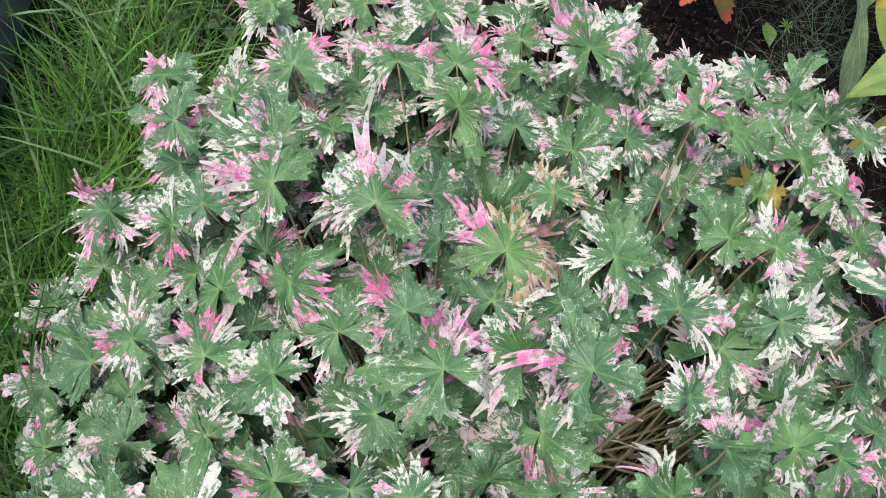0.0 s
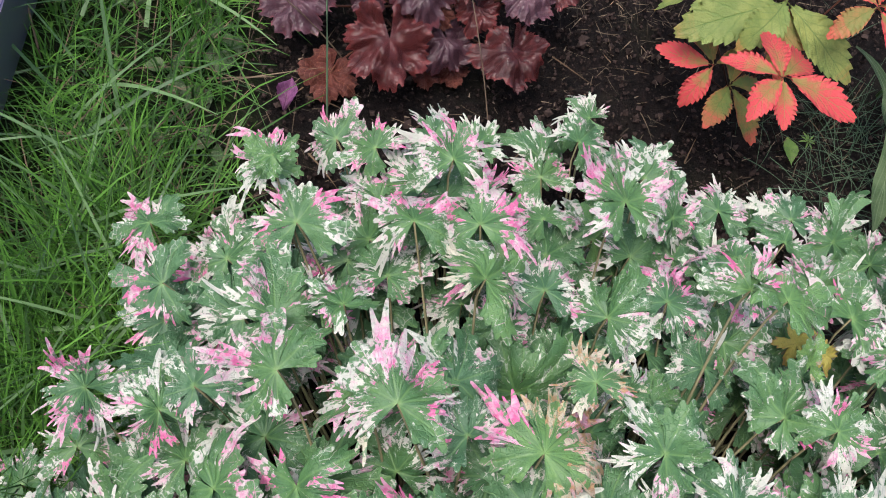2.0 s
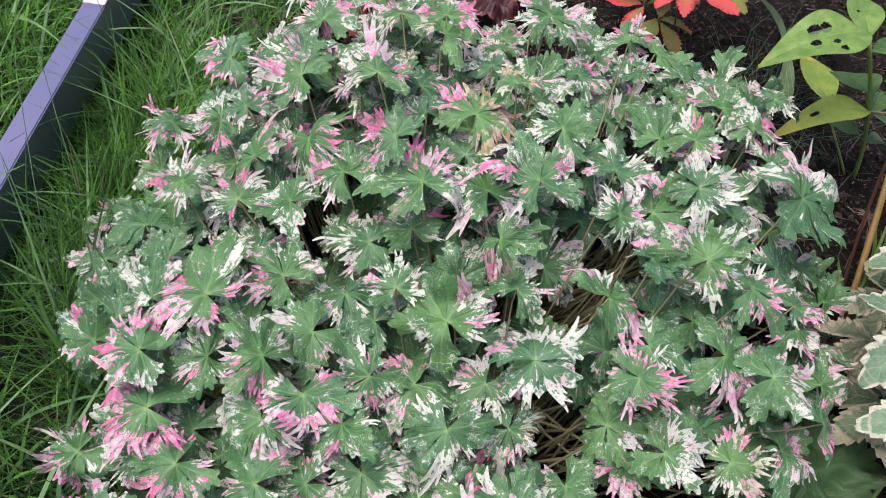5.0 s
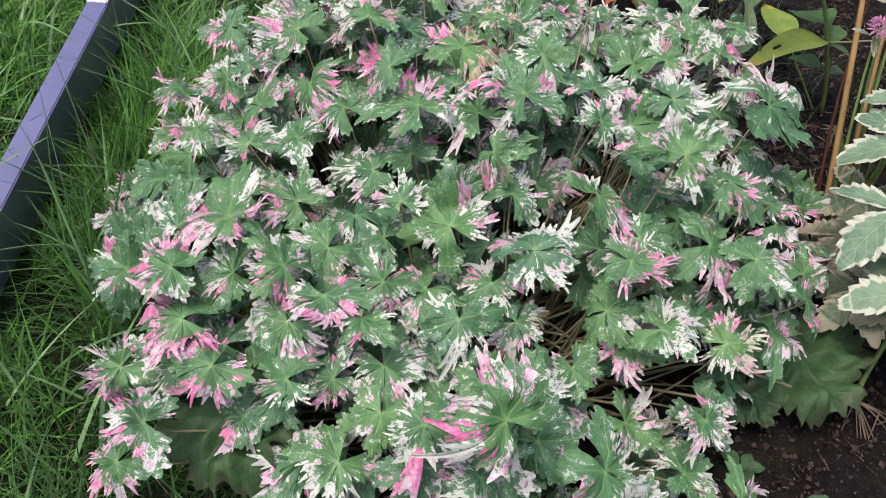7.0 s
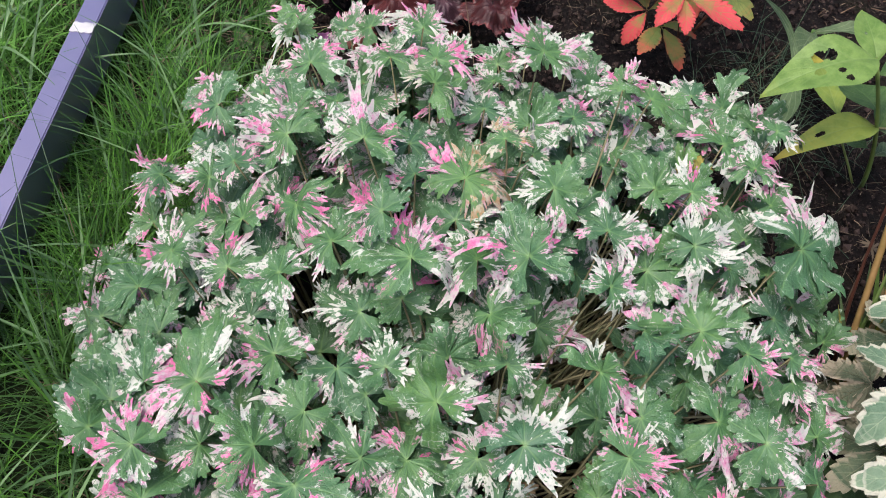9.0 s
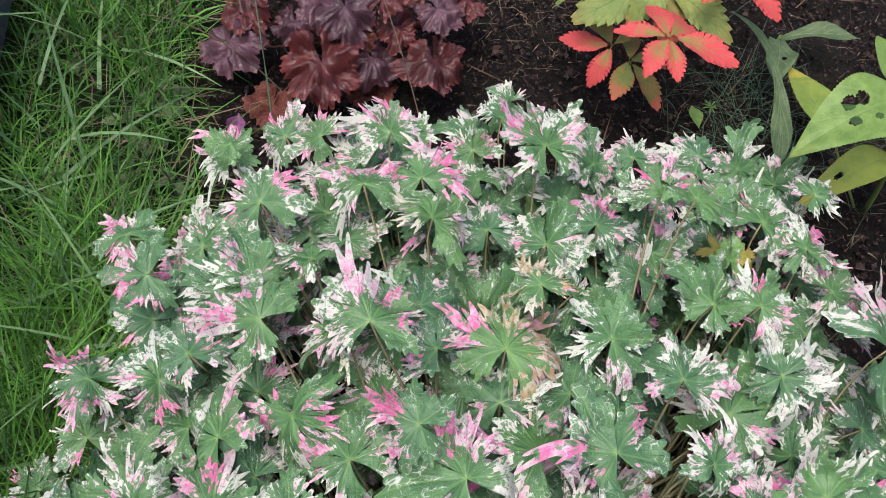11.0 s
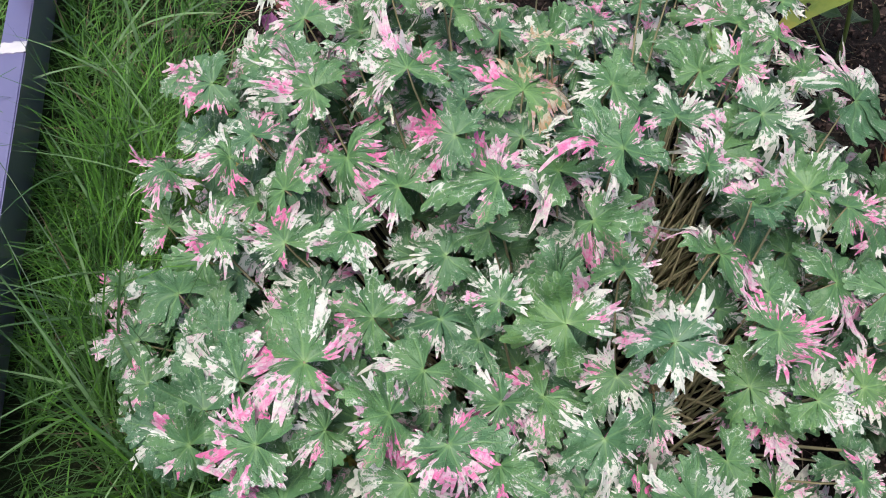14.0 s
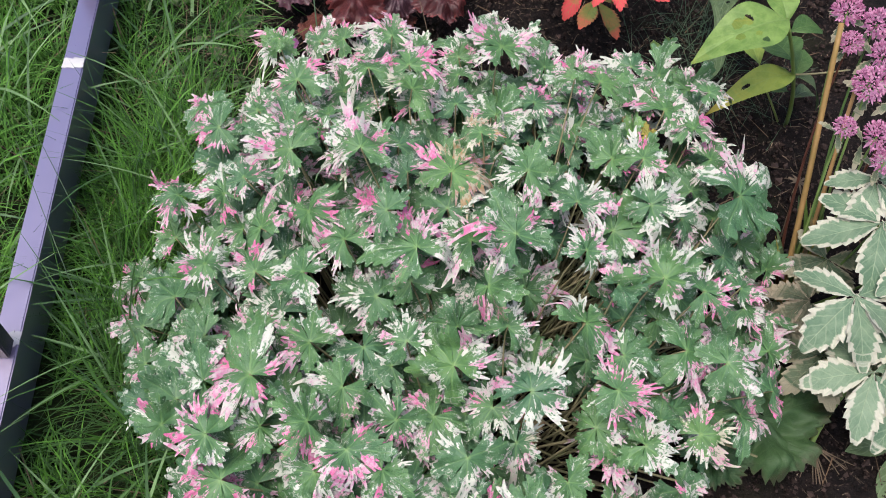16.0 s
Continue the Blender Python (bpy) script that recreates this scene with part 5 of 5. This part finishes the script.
def floret_mesh(rng, radius):
    """The dome of small florets of one head."""
    verts, faces = [], []
    tris = ((0, 2, 4), (2, 1, 4), (1, 3, 4), (3, 0, 4), (2, 0, 5), (1, 2, 5), (3, 1, 5), (0, 3, 5))
    for i in range(230):
        k = i + 0.5 + rng.uniform(-0.6, 0.6)
        polar = math.acos(1 - 1.0 * max(0.2, min(k, 229.5)) / 230)
        az = math.pi * (1 + 5 ** 0.5) * (i + 0.5) + rng.normal(0, 0.12)
        d = Vector((math.sin(polar) * math.cos(az), math.sin(polar) * math.sin(az), math.cos(polar)))
        c = Vector((d.x, d.y, d.z * 0.82)) * radius * rng.uniform(0.70, 1.0)
        r = radius * rng.uniform(0.05, 0.085)
        o = len(verts)
        a = (d.orthogonal() + Vector(rng.normal(0, 0.4, 3))).normalized()
        b = d.cross(a)
        long = rng.uniform(0.8, 1.4)
        verts += [c + v for v in (a * r, -a * r, b * r, -b * r, d * r * long, -d * r * 2.0)]
        faces += [(o + p, o + q, o + s) for p, q, s in tris]
    return mesh_of("florets", verts, faces, M_FLOR, False)


def build_masterwort():
    rng = np.random.default_rng(15)
    base = Vector((0.71, 0.24, 0))
    ob = thing("masterwort", "masterwort with cream-edged leaves and pink pincushion flowers", "plant", base)
    leaves = [  # hub, reach, compass of the middle leaflet, tilt, towards, how the leaf looks
        (0.703, 0.157, 0.235, 0.088, -92, 12, -80, M_AST), (0.758, 0.253, 0.270, 0.092, -112, 14, -100, M_AST), (0.722, 0.065, 0.180, 0.086, -118, 14, -90, M_AST),
        (0.764, 0.318, 0.285, 0.075, -70, 10, -60, M_AST), (0.780, 0.120, 0.200, 0.085, -50, 12, -30, M_AST), (0.800, 0.205, 0.250, 0.085, -20, 14, 0, M_AST),
        (0.690, 0.205, 0.135, 0.060, 195, 16, 200, M_ASTD), (0.722, 0.258, 0.165, 0.060, 235, 34, 235, M_ASTC), (0.690, 0.120, 0.125, 0.070, 215, 16, 200, M_ASTC),
        (0.735, 0.105, 0.150, 0.076, -100, 18, -100, M_ASTC),
        (0.664, 0.235, 0.085, 0.046, 160, 22, 170, M_ASTD), (0.770, 0.035, 0.150, 0.075, -60, 16, -60, M_AST)]
    for x, y, z, r, face, tilt, toward, mat in leaves:
        at = Vector((x, y, z)) - base
        leaf = part("leaf", leaflet(rng, r * 1.25, r * 0.66, mat, 8, 0.17, rng.uniform(0.15, 0.4), 0.22, 0.56, 0.02, "leaf"), ob, "", lean(at, toward, tilt, face))
        for k, share in ((-112, 0.84), (-55, 1.0), (55, 1.0), (112, 0.84)):
            me = leaflet(rng, r * 1.22 * share, r * share * rng.uniform(0.60, 0.76), mat, 8, 0.17, rng.uniform(0.15, 0.45), 0.22, 0.56, 0.02)
            part("leaflet", me, leaf, "", Matrix.Translation((0, 0, rng.uniform(-0.002, 0.002))) @ Matrix.Rotation(radians(k + rng.normal(0, 7)), 4, "Z") @ Matrix.Rotation(radians(rng.normal(0, 9)), 4, "X"))
        part("stalk", tube(bezier(at, at - Vector((0, 0, 0.05)), at * 0.35, (rng.normal(0, 0.012), rng.normal(0, 0.012), -0.005), 7), 0.0016, 0.0026, M_GSTEM, 6, "stalk"), ob)
    heads = [(0.745, 0.537, 0.400, 0.017), (0.733, 0.480, 0.395, 0.013), (0.733, 0.398, 0.400, 0.019), (0.684, 0.342, 0.380, 0.012), (0.745, 0.345, 0.350, 0.017), (0.772, 0.500, 0.410, 0.017), (0.768, 0.450, 0.400, 0.016), (0.790, 0.385, 0.390, 0.017), (0.755, 0.315, 0.330, 0.014)]
    bract = blade(rng, 1.0, 0.28, M_BRACT, -0.25, 0.3, 0.0, 0.4, 6, name="bract")
    for x, y, z, r in heads:
        at = Vector((x, y, z)) - base
        m = lean(at, rng.uniform(-150, -30), rng.uniform(10, 35))
        head = part("flower_head", floret_mesh(rng, r * 1.45), ob, "pink pincushion flower head", m)
        for i in range(10):
            part("bract", bract, head, "", Matrix.Rotation(2 * math.pi * (i + rng.uniform(-0.2, 0.2)) / 10, 4, "Z") @ Matrix.Translation((r * 0.35, 0, -r * 0.15)) @ Matrix.Rotation(rng.uniform(0.1, 0.6), 4, "Y") @ Matrix.Diagonal((r * 1.05, r * 1.05, r * 1.05, 1)))
        for i in range(3):
            way = 2.1 * i + rng.uniform(-0.5, 0.5)
            part("head_leaf", leaflet(rng, r * rng.uniform(1.8, 2.6), r * 0.9, M_ASTC, 5, 0.35, 0.3, 0.2, 0.55, 0.02, "head_leaf"), head, "small cream-white leaf under the head", Matrix.Translation((0, 0, -r * 1.5)) @ Matrix.Rotation(way, 4, "Z"))
        part("stalk", tube(bezier(at, at - Vector((0, 0, 0.08)), (at.x * 0.4 + rng.normal(0, 0.014), at.y * 0.45 + rng.normal(0, 0.016), 0.16), (rng.normal(0.012, 0.014), rng.normal(0.03, 0.018), -0.005), 9), 0.0015, 0.0030, M_GSTEM if rng.random() < 0.7 else M_RSTEM, 6, "stalk"), ob)
    for a, b, r in (((-0.030, -0.03, -0.005), (0.003, 0.255, 0.420), 0.0052), ((-0.015, -0.02, -0.005), (0.03, 0.19, 0.36), 0.0038)):
        a, b = Vector(a), Vector(b)
        part("old_stem", tube(bezier(a, a.lerp(b, 0.3) + Vector((0.004, 0, 0.02)), a.lerp(b, 0.7), b, 9), r, r * 0.75, M_STEM, 7), ob, "thick yellow-brown dying stem")
    for i in range(13):
        way, up, out = rng.uniform(0, 6.28), rng.uniform(0.10, 0.24), rng.uniform(0.02, 0.07)
        a = Vector((rng.normal(0.006, 0.012), rng.normal(0.03, 0.018), -0.004))
        b = a + Vector((0.012 + out * math.cos(way), 0.3 * up + out * math.sin(way), up))
        line = bezier(a, a + Vector((0, 0, up * 0.4)), a.lerp(b, 0.6) + Vector((0, 0, up * 0.15)), b, 12)
        part("strap_leaf", ribbon(line, (0.006, 0.010, 0.011, 0.008, 0.001), (M_PHL, M_GREY, M_YEL, M_TAN)[i % 4], "strap_leaf"), ob)
    foot = Vector((0.692, 0.024, -0.004)) - base
    part("leaf_stem", tube(bezier(foot, foot + Vector((0.004, 0.02, 0.03)), foot + Vector((0.035, 0.05, 0.06)), foot + Vector((0.055, 0.075, 0.14)), 9), 0.0042, 0.0034, M_GSTEM, 7, "leaf_stem"), ob, "thick curved green leaf stem")
    for i in range(14):
        a = rng.uniform(-2.9, -0.6)
        part("dry_sheath", tube(bezier(foot + Vector((0, 0, 0.006)), foot + Vector((math.cos(a) * 0.02, math.sin(a) * 0.02, 0.012)), foot + Vector((math.cos(a) * 0.035, math.sin(a) * 0.035, 0.008)), foot + Vector((math.cos(a) * rng.uniform(0.04, 0.07), math.sin(a) * 0.06, 0.006)), 6), 0.0016, 0.0006, M_STRAW, 5, "dry_sheath"), ob, "withered straw-coloured sheath")
    # a dried flower star
    dry = part("dry_flower", tube(bezier((-0.03, 0.03, 0.0), (-0.02, 0.08, 0.08), (0.0, 0.13, 0.12), (0.02, 0.17, 0.15), 6), 0.0012, 0.001, M_STRAW, 5), ob, "dried straw-coloured flower star")
    ray = blade(rng, 0.024, 0.004, M_STRAW, 0.3, 0.2, 0.0, 0.4, 5, name="ray")
    for i in range(11):
        part("ray", ray, dry, "", Matrix.Translation((0.02, 0.17, 0.15)) @ Matrix.Rotation(i * 0.571, 4, "Z") @ Matrix.Rotation(radians(rng.uniform(-40, 20)), 4, "Y"))


build_masterwort()

# ---- small growth on the soil and in the lawn ----


def rosette(name, label, x, y, count, length, width, mat, rise=25, droop=0.4, teeth=0.03, spread=360, start=0):
    rng = np.random.default_rng(int(abs(x * 997 + y * 131) * 10))
    ob = thing(name, label, "plant", (x, y, 0))
    for i in range(count):
        me = blade(rng, length * rng.uniform(0.7, 1.1), width * rng.uniform(0.8, 1.1), mat, droop, 0.25, teeth, 0.6, 14)
        part("leaf", me, ob, "", Matrix.Translation((0, 0, 0.003)) @ Matrix.Rotation(radians(start + spread * i / count + rng.normal(0, 12)), 4, "Z") @ Matrix.Rotation(radians(-rise + rng.normal(0, 6)), 4, "Y"))
    return ob


rosette("lawn_weed", "small broad-leaved weed among the grass", -0.19, 0.955, 4, 0.055, 0.026, M_GREY)
rosette("lawn_weed", "small broad-leaved weed among the grass", -0.24, 0.905, 3, 0.05, 0.024, M_GREY, start=40)
rosette("lawn_weed", "small broad-leaved weed among the grass", -0.70, 0.86, 3, 0.10, 0.035, M_PHL, start=20)
for x, y, way, size in ((-0.20, 0.885, 200, 0.050), (-0.155, 0.93, 100, 0.042), (-0.26, 0.83, 250, 0.044), (-0.31, 1.00, 40, 0.052), (-0.225, 1.04, 300, 0.046), (-0.17, 0.80, 160, 0.040)):
    rosette("lawn_weed", "flat grey-green weed leaves in the worn lawn edge", x, y, 3, size, size * 0.42, M_GREY, 18, 0.3, 0.05, 150, way)
rosette("seedling", "tiny bright green seedling on dark soil", 0.655, 0.860, 9, 0.016, 0.003, M_PHL, 30)
rosette("soil_weed", "young green weed leaf standing on dark soil", 0.622, 0.818, 1, 0.060, 0.028, M_PHL, 30, 0.3, 0.05, 120, 70)
rosette("soil_weed", "round-leaved green weed on dark soil", 0.508, -0.081, 5, 0.034, 0.020, M_BIG, 40)
rosette("soil_weed", "toothed dull green weed leaf lying on dark soil", 0.534, -0.136, 1, 0.105, 0.045, M_BIG, 6, 0.1, 0.05, 60, -12)
rosette("soil_weed", "smooth green leaf lying on dark soil", 0.835, 0.02, 2, 0.12, 0.045, M_GREY, 12, 0.15, 0.0, 60, 190)
rosette("soil_weed", "pointed green weed leaves under the mound", 0.415, -0.135, 3, 0.085, 0.036, M_PHL, 30, 0.4, 0.04, 200, 180)
purple = thing("purple_leaf", "crumpled purple leaf at the lawn's edge", "leaf", (-0.097, 0.875, 0))
part("blade", blade(np.random.default_rng(2), 0.050, 0.027, M_PURPLE, 0.2, 0.8, 0.04, 0.55, 16, (), 0.3, "blade"), purple, "", Matrix.Translation((0.008, -0.025, 0.006)) @ Matrix.Rotation(radians(80), 4, "Z") @ Matrix.Rotation(radians(-25), 4, "Y"))


def build_fine_grass():
    rng = np.random.default_rng(31)
    k = 260
    roots = np.stack([rng.normal(0.70, 0.075, k), rng.normal(0.80, 0.085, k), np.zeros(k)], 1)
    me = strips("fine_grass", roots, rng.uniform(0.05, 0.13, k), rng.uniform(0.0006, 0.0012, k), rng.uniform(0, 6.28, k), rng.uniform(0.5, 1.3, k), rng.uniform(0.2, 1.0, k), M_GREYGRASS)
    tagged(new("fine_grass", me), "thin grey-green needle grass on dark soil", "grass", kind="stuff")


M_GREYGRASS = tint_material("needle_grass", (0.036, 0.075, 0.040), (0.09, 0.14, 0.08), 40.0, 0.6, 0.3, "island")
build_fine_grass()


def long_stalk(a, b, sag, r=0.0011, mat=None, label="long pale grass stalk leaning across the grass"):
    a, b = Vector(a), Vector(b)
    mid = a.lerp(b, 0.5) + Vector((0, 0, sag))
    ob = thing("grass_stalk", label, "grass", a)
    part("stalk", tube(bezier((0, 0, -0.004), mid.lerp(a, 0.3) - a, mid.lerp(b, 0.3) - a, b - a, 10), r, r * 0.5, mat or M_GREYGRASS, 5, "stalk"), ob)


long_stalk((-0.03, 0.80, 0), (-0.05, 1.06, 0.24), 0.06, 0.0016)
long_stalk((0.19, 0.77, 0), (0.12, 0.98, 0.20), 0.05, 0.0010, M_STRAW)
long_stalk((-0.30, 0.05, 0), (-0.50, 0.55, 0.17), 0.05, 0.0010)
long_stalk((-0.34, 0.30, 0), (-0.50, 0.62, 0.16), 0.04, 0.0009)
long_stalk((-0.58, 0.35, 0), (-0.66, 0.95, 0.30), 0.06, 0.0012, M_STRAW)
long_stalk((-0.62, 0.30, 0), (-0.60, 0.80, 0.32), 0.06, 0.0010, M_STRAW)
long_stalk((0.00, 0.93, 0), (-0.20, 0.99, 0.13), 0.08, 0.0011, M_STRAW)


def dry_weed(x, y, reach, height, fork):
    """A dead weed: a pale stalk that forks, with shrivelled pods along its ends."""
    rng = np.random.default_rng(int(1000 * abs(x * y)))
    ob = thing("dry_weed", "tall dry pale weed stalk with shrivelled pods standing in the lawn", "plant", (x, y, 0))
    top = Vector((reach[0], reach[1], height))
    line = bezier((0, 0, -0.004), top * 0.3 + Vector((0, 0, 0.03)), top * 0.7 + Vector((0, 0, 0.02)), top, 12)
    part("stalk", tube(line, 0.0021, 0.0007, M_DRY, 6, "stalk"), ob)
    pod = blade(rng, 0.013, 0.006, M_DRY, 0.3, 0.5, 0.0, 0.45, 6, name="pod")
    ends = [line[-1]]
    for k, (dx, dy, dz) in enumerate(fork):
        a = line[5 + k]
        b = a + Vector((dx, dy, dz))
        part("branch", tube(bezier(a, a.lerp(b, 0.3) + Vector((0, 0, 0.015)), a.lerp(b, 0.7) + Vector((0, 0, 0.01)), b, 7), 0.0013, 0.0006, M_DRY, 5, "branch"), ob)
        ends.append(b)
    for e in ends:
        for i in range(5):
            at = e - Vector((0, 0.012 * i, 0.004 * i)) + Vector(rng.normal(0, 0.002, 3))
            part("pod", pod, ob, "", Matrix.Translation(at) @ Matrix.Rotation(rng.uniform(0, 6.28), 4, "Z") @ Matrix.Rotation(radians(rng.uniform(-50, 10)), 4, "Y"))


M_DRY = tint_material("dry_weed_stalk", (0.20, 0.18, 0.12), (0.42, 0.37, 0.27), 60.0, 0.8, 0.2)
dry_weed(-0.615, 0.42, (0.035, 0.40, 0.0), 0.20, ((-0.035, 0.17, 0.09), (0.03, 0.13, 0.10), (-0.02, 0.12, 0.07)))
dry_weed(-0.600, 0.16, (0.02, 0.13, 0.0), 0.12, ((-0.02, 0.05, 0.05),))
